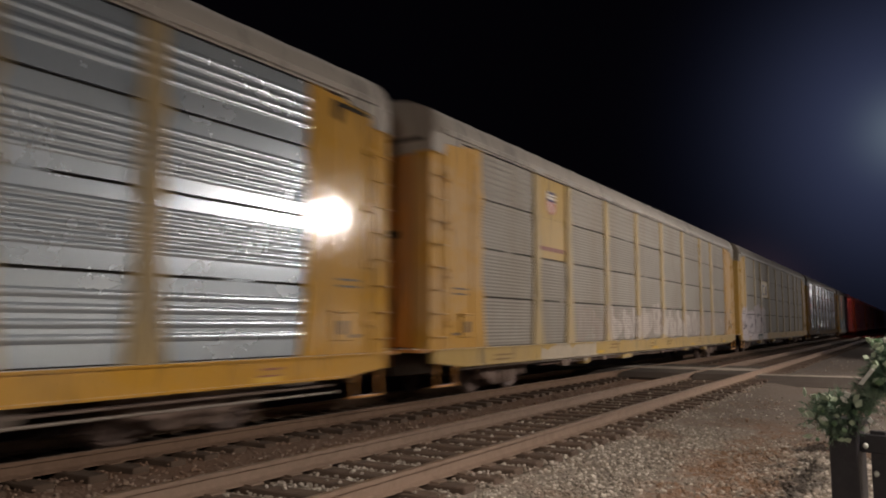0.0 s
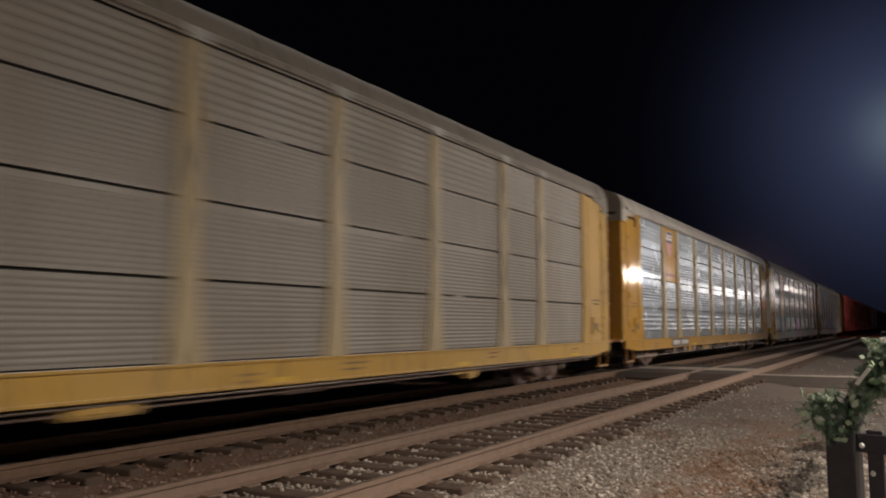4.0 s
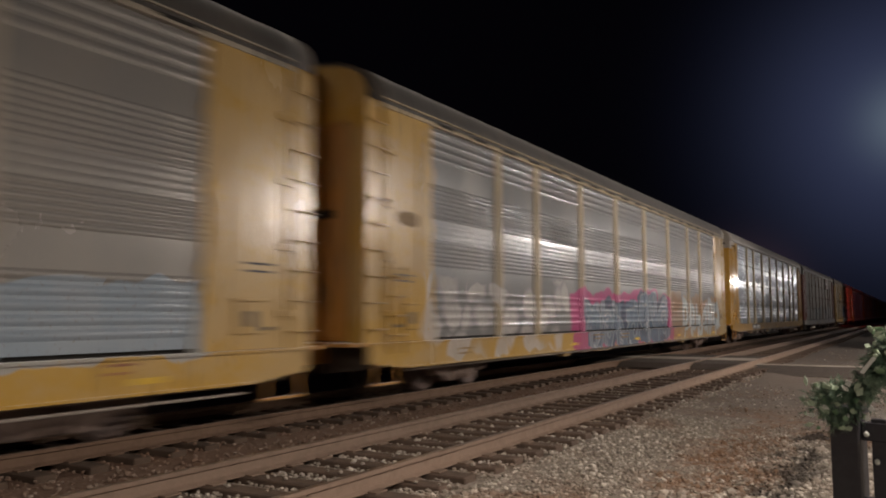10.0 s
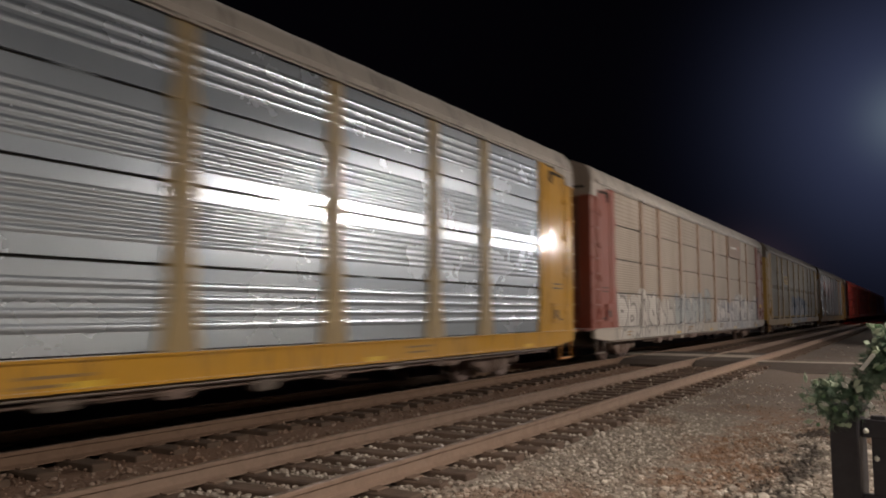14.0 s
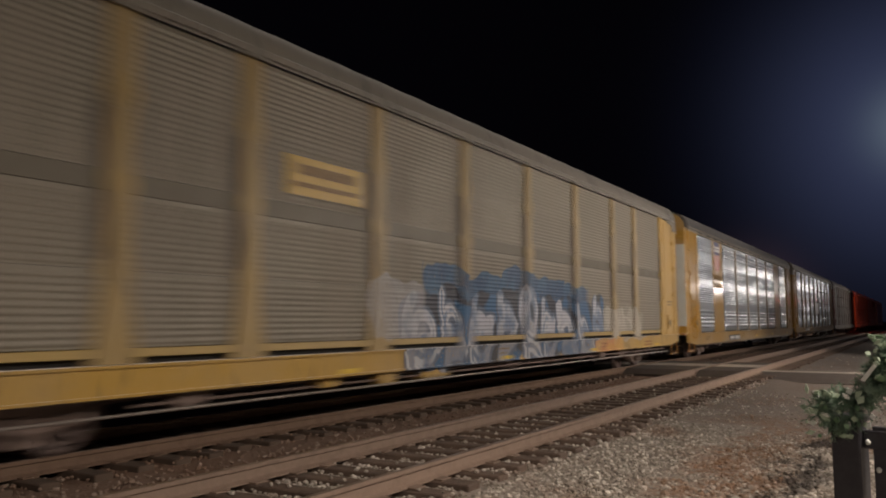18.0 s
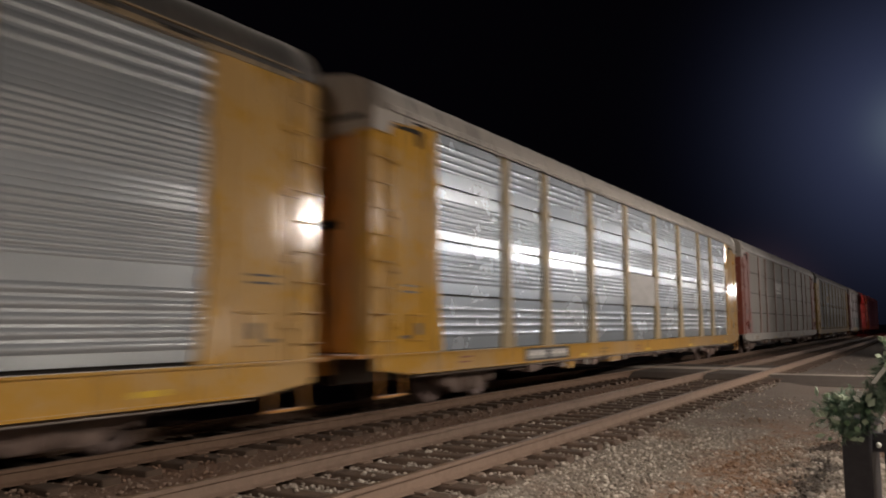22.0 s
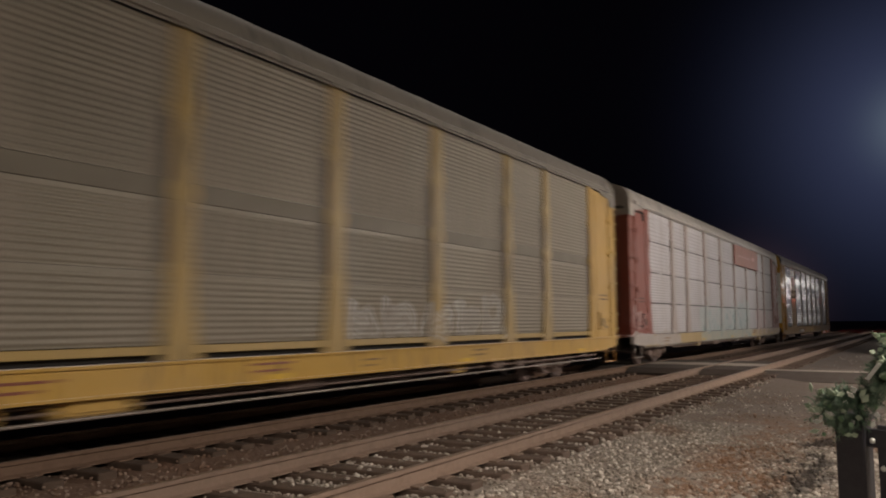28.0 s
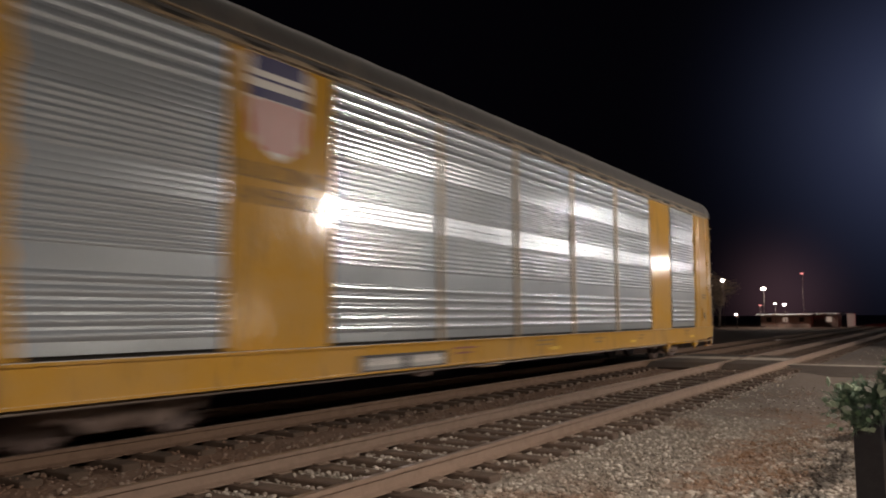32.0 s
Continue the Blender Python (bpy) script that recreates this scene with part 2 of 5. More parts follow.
def mesh_of(name, bm, material=None):
    bmesh.ops.recalc_face_normals(bm, faces=bm.faces)
    me = bpy.data.meshes.new(name)
    bm.to_mesh(me)
    bm.free()
    me.materials.append(material)
    return me


def set_part(name, me, parent, material=None, m=None, label=""):
    """Link a mesh, shared or not, as a part; its material may be its own."""
    ob = new(name, me)
    if parent:
        ob.parent = parent
    if material:
        ob.material_slots[0].link = "OBJECT"
        ob.material_slots[0].material = material
    if m is not None:
        ob.matrix_basis = m
    return tagged(ob, label)


def part(name, bm, material, parent, label=""):
    return set_part(name, mesh_of(name, bm, material), parent, None, None, label)


SHARED = {}


def shared(key, build):
    if key not in SHARED:
        bm = bmesh.new()
        build(bm)
        SHARED[key] = mesh_of(key if isinstance(key, str) else key[0], bm)
    return SHARED[key]


# ---- ground and tracks ----
def ground():
    xs = [-600, -120, -40, -16, -12, -10.9, -10.35, -7.3, -6.9, -6.6, -3.55, -2.9, -1.5, 3, 8, 40, 300]
    zs = [-0.6, -0.4, -0.3, -0.25, -0.2, -0.12, -0.03, -0.03, -0.06, -0.03, -0.035, -0.095, -0.12, -0.12, -0.12, -0.12, -0.2]
    ys = [-60, -20] + [2 + i * 1.0 for i in range(40)] + [46, 52, 60, 75, 100, 150, 250, 500, 1500]
    bm = bmesh.new()
    grid = [[bm.verts.new((x, y, z + (0.025 * noise.noise((x * 0.9, y * 0.9, 0)) if -12 < x < 4 else 0) - 0.02)) for x, z in zip(xs, zs)] for y in ys]
    for a, b in zip(grid, grid[1:]):
        for i in range(len(xs) - 1):
            bm.faces.new((a[i], a[i + 1], b[i + 1], b[i])).smooth = True
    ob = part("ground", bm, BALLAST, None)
    tagged(ob, "grey-brown crushed stone ballast ground beside the tracks", "ground", "", "structure")


def rail_profile():
    h = [(0.07, 0.0), (0.07, 0.012), (0.012, 0.035), (0.009, 0.12), (0.036, 0.135), (0.036, 0.165), (0.028, 0.172)]
    return h + [(-x, z) for x, z in h[::-1]]


def tie_rows(centre):
    """Place along the track, turn, shift and height of every tie."""
    rng = random.Random(centre)
    return [(i * 0.53 + rng.uniform(-0.03, 0.03), rng.uniform(-1.3, 1.3), rng.uniform(-0.06, 0.06), rng.uniform(-0.012, 0.006)) for i in range(-30, 500)]


def track(name, centre, label, steel, wood):
    root = new(name)
    root.location = (centre, 0, 0)
    tagged(root, label, "railway track", "railway tracks")
    for s in (-1, 1):
        bm = bmesh.new()
        prism(bm, [(s * GAUGE / 2 + u, v + RAIL - 0.172) for u, v in rail_profile()], "y", -40, 600)
        part("rail", bm, steel, root, "rust-brown steel rail")
        bm = bmesh.new()
        box(bm, s * GAUGE / 2 - 0.027, s * GAUGE / 2 + 0.027, -40, 600, RAIL - 0.001, RAIL + 0.003)
        part("running_surface", bm, RAIL_HEAD, root, "worn polished top of the rail")

    def tie(bm):
        box(bm, -1.3, 1.3, -0.115, 0.115, -0.16, 0.018, 0.012)

    def plate(bm):
        box(bm, -0.17, 0.17, -0.09, 0.09, 0.018, 0.034, 0.004)

    far = bmesh.new()
    for y, turn, dx, dz in tie_rows(centre):
        if 2 < y < 48:
            set_part("tie", shared("tie", tie), root, wood, pose(dx, y, dz, 0, 0, turn))
            if y < 30:
                for s in (-1, 1):
                    set_part("tie_plate", shared("tie_plate", plate), root, steel, pose(s * GAUGE / 2, y, 0))
        elif y > 46 and y < 260 or y < 2.1:
            box(far, dx - 1.3, dx + 1.3, y - 0.115, y + 0.115, -0.1, 0.018)
    ob = part("distant_tie_bed", far, wood, root, "dark weathered wooden ties further along")
    tagged(ob, kind="stuff")


def stones():
    """Loose crushed stone over the ballast, denser close by."""
    rng = np.random.default_rng(3)
    shapes = []
    for k in range(6):
        bm = bmesh.new()
        bmesh.ops.create_icosphere(bm, subdivisions=1, radius=1.0)
        for v in bm.verts:
            v.co *= rng.uniform(0.7, 1.15)
            v.co.z *= 0.7
        bm.verts.index_update()
        shapes.append((np.array([v.co[:] for v in bm.verts]), np.array([[v.index for v in f.verts] for f in bm.faces])))
        bm.free()
    verts, faces, base = [], [], 0
    tops = {middle: sorted(row[0] for row in tie_rows(middle)) for middle in (NEAR_TRACK, TRAIN_TRACK)}
    zones = [(-3.7, 0.6, 5.5, 13, 17000, 0.011, 0.026), (-3.7, 0.9, 13, 20, 1500, 0.016, 0.028), (-3.7, 0.6, 5.5, 12, 700, 0.026, 0.04), (-5.78, -4.40, 3.5, 23, 5200, 0.016, 0.032),
             (-8.0, -5.95, 3.0, 24, 3200, 0.014, 0.030), (-3.4, 5.0, 27.6, 46, 500, 0.018, 0.03), (-4.25, -3.6, 4, 23, 2600, 0.016, 0.032), (-2.6, 0.3, 6.0, 11.5, 420, 0.034, 0.058)]
    for x0, x1, y0, y1, n, r0, r1 in zones:
        for i in range(n):
            x, y = rng.uniform(x0, x1), y0 + (y1 - y0) * rng.uniform() ** 1.4
            vs, fs = shapes[rng.integers(6)]
            r = rng.uniform(r0, r1) * (1.35 if rng.uniform() < 0.08 else 1.0)
            a = rng.uniform(0, 6.28)
            c, s = math.cos(a), math.sin(a)
            z = -0.045 - 0.08 * max(0.0, min(1.0, (x + 3.6) / 1.2)) + rng.uniform(-0.022, 0.012)
            on_tie = False
            for centre, ys in tops.items():
                if abs(x - centre) < 1.33:
                    j = int(np.searchsorted(ys, y))
                    gap = min(abs(ys[j] - y), abs(ys[j - 1] - y))
                    on_tie = gap < 0.125
                    z = -0.026 + rng.uniform(-0.014, 0.014)
            if on_tie and rng.uniform() < 0.93:
                continue
            if on_tie:
                z = 0.03
            p = np.stack([x + r * (c * vs[:, 0] - s * vs[:, 1]), y + r * (s * vs[:, 0] + c * vs[:, 1]), z + r * vs[:, 2]], 1)
            verts.append(p)
            faces.append(fs + base)
            base += len(vs)
    me = bpy.data.meshes.new("stones")
    v, f = np.concatenate(verts), np.concatenate(faces)
    me.from_pydata(v.tolist(), [], f.tolist())
    me.materials.append(STONE)
    tagged(new("ballast_stones", me), "loose grey crushed ballast stones, some rust-stained", "gravel", "", "stuff")


ground()
track("near_track", NEAR_TRACK, "empty railway track with rusty rails on dark wooden ties", RAIL_RUST, TIE_WOOD)
track("train_track", TRAIN_TRACK, "railway track with rusty rails under the passing freight train", RAIL_DARK, TIE_DUSTY_SHADED)
stones()

# ---- car materials ----
YELLOW, MAROON = (0.56, 0.308, 0.040), (0.22, 0.051, 0.031)


def sprayed(m, colour, car, tags):
    """Spray paint over a car's side, in the car's own space.
    tags: from y, to y, from z, to z, fill, second, line, strength, kind. Kinds: letters (fat strokes with an outline), patch (the same on a painted
    ground of the second colour), cloud (a ragged field), marks (loose smudges), blobs (soft discs)."""
    if not tags:
        return colour, None
    v = m.coord("Object", car)
    x, y, z = m.split(v)
    wob = m.math("SUBTRACT", m.noise(v, 1.1, 1), 0.5)
    wob2 = m.math("SUBTRACT", m.noise(m.scaled(v, (0.6, 1.0, 0.6)), 1.6, 1), 0.5)
    yy, zz = m.math("ADD", y, m.math("MULTIPLY", wob, 0.7)), m.math("ADD", z, m.math("MULTIPLY", wob2, 0.5))
    worn_off = m.ramp(m.noise(v, 14, 3), 0.15, 0.45)
    tone = m.ramp(m.noise(v, 1.7, 3), 0.40, 0.62)
    flat = m.n.new("ShaderNodeCombineXYZ")
    m.put(flat.inputs[1], yy)
    m.put(flat.inputs[2], zz)
    flat = flat.outputs[0]
    total = None
    for i, tag in enumerate(tags):
        y0, y1, z0, z1, fill, second, line, strength = tag[:8]
        kind = tag[8] if len(tag) > 8 else "cloud" if fill == line else "letters"
        written = kind in ("letters", "patch")
        count = max(1, round((y1 - y0) / (1.08 if written else 1.7)))
        pitch, half = (y1 - y0) / count, (z1 - z0) / 2
        s = m.math("DIVIDE", m.math("SUBTRACT", yy, y0), pitch)
        white = m.n.new("ShaderNodeTexWhiteNoise")
        white.noise_dimensions = "1D"
        m.put(white.inputs["W"], m.math("ADD", m.math("FLOOR", s), 17.3 * i + 3.7))
        r1, r2, r3 = m.split(white.outputs["Color"])
        # each letter leans and has its own height; u across it, w up it, in metres from its middle
        h = m.math("MULTIPLY", half, m.math("ADD", 0.82, m.math("MULTIPLY", r1, 0.24)))
        w = m.math("SUBTRACT", zz, m.math("ADD", z0, h))
        wn1 = m.math("DIVIDE", w, h)
        u = m.math("MULTIPLY", m.math("SUBTRACT", m.math("FRACT", s), 0.5), pitch)
        u = m.math("ADD", u, m.math("MULTIPLY", w, m.math("MULTIPLY", m.math("SUBTRACT", r2, 0.5), 0.3)))
        inside = m.math("MULTIPLY", m.ramp(s, -0.06, 0.06), m.ramp(s, count + 0.06, count - 0.06))
        q = m.math("ADD", m.math("POWER", m.math("ABSOLUTE", m.math("DIVIDE", u, 0.64 * pitch)), 3.0), m.math("POWER", m.math("ABSOLUTE", wn1), 4.0))
        mask = m.math("MULTIPLY", inside, m.ramp(q, 1.16, 0.84))
        paint = m.mix(tone, fill, second)
        if kind == "marks":
            mask = m.math("MULTIPLY", mask, m.ramp(m.noise(m.scaled(flat, (1.0, 1.2, 2.2)), 1.5, 2), 0.54, 0.62))
        elif kind == "blobs":
            mask = m.math("MULTIPLY", mask, m.ramp(m.voronoi(m.scaled(flat, (1.0, 1.1, 1.25)), 1.0), 0.54, 0.30))
        elif written:
            # a bowl, a stem on one side and a leaning bar
            side = m.math("SUBTRACT", m.math("MULTIPLY", m.math("GREATER_THAN", r3, 0.45), 2.0), 1.0)
            high = m.math("MULTIPLY", m.math("SUBTRACT", r1, 0.5), m.math("MULTIPLY", h, 0.9))
            bu = m.math("DIVIDE", m.math("ADD", u, m.math("MULTIPLY", side, 0.04)), 0.29 * pitch)
            bw = m.math("DIVIDE", m.math("SUBTRACT", w, high), m.math("MULTIPLY", h, 0.50))
            bowl = m.math("SQRT", m.math("ADD", m.math("MULTIPLY", bu, bu), m.math("MULTIPLY", bw, bw)))
            bowl = m.math("MULTIPLY", m.math("ABSOLUTE", m.math("SUBTRACT", bowl, 1.0)), 0.29 * pitch)
            beyond = m.math("MAXIMUM", m.math("SUBTRACT", m.math("ABSOLUTE", w), m.math("MULTIPLY", h, 0.86)), 0.0)
            stem = m.math("ADD", m.math("ABSOLUTE", m.math("ADD", u, m.math("MULTIPLY", side, 0.30 * pitch))), beyond)
            bar = m.math("ADD", m.math("MULTIPLY", u, m.math("SUBTRACT", r2, 0.35)), m.math("MULTIPLY", w, 0.8))
            bar = m.math("ABSOLUTE", m.math("ADD", bar, m.math("MULTIPLY", m.math("SUBTRACT", r3, 0.5), h)))
            bar = m.math("ADD", bar, m.math("MAXIMUM", m.math("SUBTRACT", m.math("ABSOLUTE", u), 0.36 * pitch), 0.0))
            near = m.math("MINIMUM", bowl, m.math("MINIMUM", stem, bar))
            thick = 0.13
            stroke = m.ramp(near, thick + 0.02, thick - 0.02)
            edge = m.ramp(near, thick + 0.085, thick + 0.045)
            accent = tag[9] if len(tag) > 9 else tuple(0.7 * c for c in second)
            ground = m.mix(m.ramp(m.noise(m.scaled(flat, (1.0, 0.8, 1.1)), 1.2, 1), 0.46, 0.54), second, accent)
            face = m.mix(m.math("MULTIPLY", m.ramp(wn1, 0.3, -0.6), 0.5), fill, second)
            face = m.mix(m.math("MULTIPLY", tone, 0.7), face, accent)
            shine = m.math("MULTIPLY", m.ramp(m.math("ABSOLUTE", m.math("SUBTRACT", near, 0.07)), 0.045, 0.02), m.ramp(m.noise(flat, 0.9, 1), 0.5, 0.58))
            face = m.mix(m.math("MULTIPLY", shine, 0.75), face, tuple(0.45 * c + 0.34 for c in fill))
            if kind == "patch":
                paint = m.mix(stroke, m.mix(edge, ground, line), face)
            else:
                paint = m.mix(stroke, line, face)
                mask = m.math("MULTIPLY", mask, edge)
        mask = m.math("MULTIPLY", mask, m.math("MULTIPLY", strength, worn_off))
        colour = m.mix(mask, colour, paint)
        total = mask if total is None else m.math("MAXIMUM", total, mask)
    return colour, total


def car_paint(name, base, car, tags, dirt=0.5, rough=0.19, chalk=0.2):
    """Old gloss paint with grime that runs down, chalking and rust specks."""
    m = Nodes(name)
    v = m.coord("Object", car)
    streak = m.noise(m.scaled(v, (1.1, 1.1, 0.45)), 1.6, 3)
    big, fine = m.noise(v, 0.7, 5), m.noise(v, 26, 4, 0.7)
    grime = tuple(0.30 * c + 0.03 for c in base)
    c = m.mix(m.math("MULTIPLY", m.ramp(streak, 0.48, 0.74), dirt), base, grime)
    c = m.mix(m.math("MULTIPLY", m.ramp(big, 0.5, 0.75), 0.35 * dirt), c, (0.30, 0.24, 0.17))
    faded = m.ramp(m.noise(m.scaled(v, (1.0, 0.6, 1.3)), 0.9, 4), 0.38, 0.60)
    c = m.mix(m.math("MULTIPLY", faded, chalk), c, tuple(0.62 * q + 0.32 * max(base) for q in base))
    c = m.mix(m.math("MULTIPLY", m.ramp(fine, 0.66, 0.74), 0.5), c, (0.09, 0.045, 0.025))
    c, mask = sprayed(m, c, car, tags)
    m.bsdf.inputs["Specular IOR Level"].default_value = 0.5 if rough < 0.45 else 0.22
    m.bsdf.inputs["Sheen Weight"].default_value, m.bsdf.inputs["Sheen Roughness"].default_value = 0.6, 0.35
    m.bump(m.math("ADD", m.noise(v, 3.2, 3), m.math("MULTIPLY", fine, 0.05)), 0.15, 0.03)
    return m.done(c, m.math("ADD", rough - 0.08, m.math("MULTIPLY", streak, 0.10)))


def car_panel(name, base, car, tags, metal, rough, dust):
    """Galvanised sheet: bright metal with spangle, smears and road dust."""
    m = Nodes(name)
    v = m.coord("Object", car)
    fine = m.noise(v, 34, 3)
    cloud = m.noise(m.scaled(v, (1.0, 0.5, 1.2)), 1.6, 5)
    tone = m.random()
    c = m.mix(m.math("MULTIPLY", cloud, 0.5), base, tuple(0.72 * q for q in base))
    c = m.mix(m.math("MULTIPLY", fine, 0.18), c, (0.40, 0.38, 0.35))
    c = m.mix(0.22, c, m.mix(tone, (0.32, 0.32, 0.32), (0.66, 0.66, 0.66)), "OVERLAY")
    film = m.math("MULTIPLY", m.ramp(m.noise(m.scaled(v, (1.0, 1.0, 0.35)), 1.1, 5), 0.38, 0.72), dust)
    c = m.mix(film, c, (0.27, 0.235, 0.19))
    c, mask = sprayed(m, c, car, tags)
    met = m.math("MULTIPLY", metal, m.math("SUBTRACT", 1.0, m.math("MULTIPLY", film, 0.8)))
    if mask:
        met = m.math("MULTIPLY", met, m.math("SUBTRACT", 1.0, m.math("MULTIPLY", mask, 0.85)))
    r = m.math("ADD", rough, m.math("MULTIPLY", cloud, 0.10))
    m.bump(m.noise(m.scaled(v, (1.0, 1.0, 1.6)), 1.6, 1), 0.022, 0.02)
    # rolled sheet: its grain runs along the car
    m.bsdf.inputs["Anisotropic"].default_value = 0.58
    grain = m.n.new("ShaderNodeCombineXYZ")
    grain.inputs[1].default_value = 1.0
    m.put(m.bsdf.inputs["Tangent"], grain.outputs[0])
    m.bsdf.inputs["Sheen Weight"].default_value, m.bsdf.inputs["Sheen Roughness"].default_value = 0.3, 0.35
    return m.done(c, m.math("ADD", r, m.math("MULTIPLY", film, 0.25)), met)


# near-black paint: the shade inside openings and unlit rooms is its colour
SHADE_BLACK = worn("shade_black", (0.012, 0.011, 0.010), (0.03, 0.025, 0.02), 0.5, 3, 0.9)
DECAL_WHITE = worn("decal_white", (0.80, 0.78, 0.76), (0.50, 0.46, 0.42), 0.3, 5, 0.5)
DECAL_GREY = worn("decal_grey", (0.42, 0.42, 0.42), (0.25, 0.24, 0.23), 0.5, 5, 0.5)
DECAL_PALE = worn("decal_pale", (0.55, 0.54, 0.52), (0.38, 0.36, 0.34), 0.5, 5, 0.5)
DECAL_BLACK = worn("decal_black", (0.022, 0.022, 0.026), (0.07, 0.06, 0.055), 0.5, 6, 0.5)
DECAL_BLUE = worn("decal_blue", (0.014, 0.014, 0.10), (0.04, 0.035, 0.10), 0.4, 5, 0.45)
DECAL_RED = worn("decal_red", (0.42, 0.018, 0.025), (0.25, 0.05, 0.045), 0.4, 5, 0.45)
DECAL_PINK = worn("decal_pink", (0.54, 0.14, 0.14), (0.42, 0.18, 0.16), 0.4, 5, 0.5)
DECAL_YELLOW = worn("decal_yellow", (0.47, 0.33, 0.11), (0.36, 0.26, 0.12), 0.5, 5, 0.5)
REFLECT_YELLOW = worn("reflector_yellow", (0.72, 0.47, 0.03), (0.5, 0.33, 0.04), 0.4, 5, 0.4)
DECAL_TEAL = worn("decal_teal", (0.06, 0.085, 0.09), (0.12, 0.13, 0.13), 0.5, 5, 0.6)
DECAL_BROWN = worn("decal_brown", (0.26, 0.075, 0.045), (0.16, 0.07, 0.05), 0.5, 3, 0.5)
DECAL_SCUFF = worn("decal_scuff", (0.27, 0.17, 0.06), (0.15, 0.09, 0.04), 0.6, 5, 0.6)
SIGN_YELLOW = worn("sign_yellow", (0.56, 0.36, 0.045), (0.40, 0.26, 0.06), 0.4, 5, 0.5)
DECAL_TAUPE = worn("decal_taupe", (0.27, 0.20, 0.16), (0.20, 0.15, 0.12), 0.5, 4, 0.6)
BELT_DULL = worn("belt_dull", (0.165, 0.147, 0.112), (0.12, 0.10, 0.075), 0.5, 3, 0.6, 0.15)
DECAL_FAINT = worn("decal_faint", (0.42, 0.22, 0.17), (0.28, 0.10, 0.07), 0.6, 7, 0.5)
BARE_DOOR = worn("bare_door", (0.80, 0.82, 0.77), (0.60, 0.60, 0.55), 0.5, 2, 0.5)


# ---- car meshes ----
def rib_profile(z0, z1, ribs):
    """(z, out) pairs of a pressed sheet from z0 to z1, with shallow folded ribs. ribs: middle, width and depth of each."""
    pts = [(z0, 0.0)]
    for mid, w, d in ribs:
        pts.append((mid - w / 2 - 0.004, 0.0))
        pts += [(mid + w * (j / 8 - 0.5), d * (1 - (j / 4 - 1) ** 2)) for j in range(9)]
        pts.append((mid + w / 2 + 0.004, 0.0))
    return pts + [(z1, 0.0)]


def many(first, step, n, w, d):
    return [(first + i * step, w, d) for i in range(n)]


ROWS = [(1.0, 1.965), (2.005, 2.95), (2.99, 3.955), (3.995, 4.94)]
PLAIN_ROWS = [(1.16, 2.0), (2.006, 2.85), (3.09, 3.95), (3.956, 4.94)]
RIBS = {
    "bold": [many(1.275, 0.157, 4, 0.105, 0.014), many(2.255, 0.097, 6, 0.082, 0.011), many(3.20, 0.1, 6, 0.085, 0.011), many(4.30, 0.14, 4, 0.095, 0.014)],
    "fine": [many(1.07, 0.07, 13, 0.058, 0.008), many(2.08, 0.07, 12, 0.058, 0.008), many(3.06, 0.07, 13, 0.058, 0.008), many(4.08, 0.12, 7, 0.09, 0.012)],
    "coarse": [many(1.08, 0.085, 10, 0.070, 0.010), many(2.09, 0.085, 10, 0.070, 0.010), many(3.07, 0.115, 8, 0.09, 0.012), many(4.09, 0.13, 6, 0.10, 0.014)],
    "plain": [many(z0 + 0.055, 0.078, n, 0.060, 0.008) for (z0, z1), n in zip(PLAIN_ROWS, (10, 10, 11, 12))],
}
# groups of deep ribs, with hardly raised ones between them
TIGHT = (many(1.225, 0.152, 5, 0.115, 0.0165) + many(2.19, 0.083, 8, 0.072, 0.0105) + many(2.854, 0.083, 4, 0.076, 0.0022)
         + many(3.186, 0.083, 8, 0.072, 0.0105) + many(3.85, 0.083, 5, 0.076, 0.0022) + many(4.305, 0.163, 4, 0.125, 0.0175))
FULL = many(1.225, 0.152, 5, 0.115, 0.0165) + many(2.35, 0.083, 6, 0.072, 0.0105) + many(2.87, 0.1, 3, 0.094, 0.0040) + many(3.20, 0.083, 8, 0.072, 0.0105) + many(4.305, 0.163, 4, 0.125, 0.0175)


def sheet(bm, profile, width, depth=0.05):
    """A pressed sheet with its two side returns, centred along y."""
    left = [bm.verts.new((o, -width / 2, z)) for z, o in profile]
    right = [bm.verts.new((o, width / 2, z)) for z, o in profile]
    for i in range(len(profile) - 1):
        bm.faces.new((left[i], right[i], right[i + 1], left[i + 1])).smooth = True
    for line, rev in ((left, False), (right, True)):
        line = [bm.verts.new(v.co) for v in line]
        back = [bm.verts.new((-depth, v.co.y, v.co.z)) for v in (line[0], line[-1])]
        bm.faces.new((line + back[::-1]) if rev else (line[::-1] + back))
    # top and bottom returns
    for i in (0, -1):
        a, b = left[i].co, right[i].co
        q = [bm.verts.new(p) for p in (a, b, (-depth, b.y, b.z), (-depth, a.y, a.z))]
        bm.faces.new(q)


def row_panel(style, row, width):
    z0, z1 = (PLAIN_ROWS if style == "plain" else ROWS)[row]
    return shared(("side_panel", style, row, round(width, 2)), lambda bm: sheet(bm, rib_profile(z0, z1, RIBS[style][row]), width))


def full_panel(width, tight):
    return shared(("side_panel", "tight" if tight else "full", round(width, 2)), lambda bm: sheet(bm, rib_profile(1.03, 4.86, TIGHT if tight else FULL), width))


def flat_panel(z0, z1, width, ribs=()):
    return shared(("flat_panel", round(z0, 2), round(z1, 2), round(width, 2)), lambda bm: sheet(bm, rib_profile(z0, z1, ribs), width))


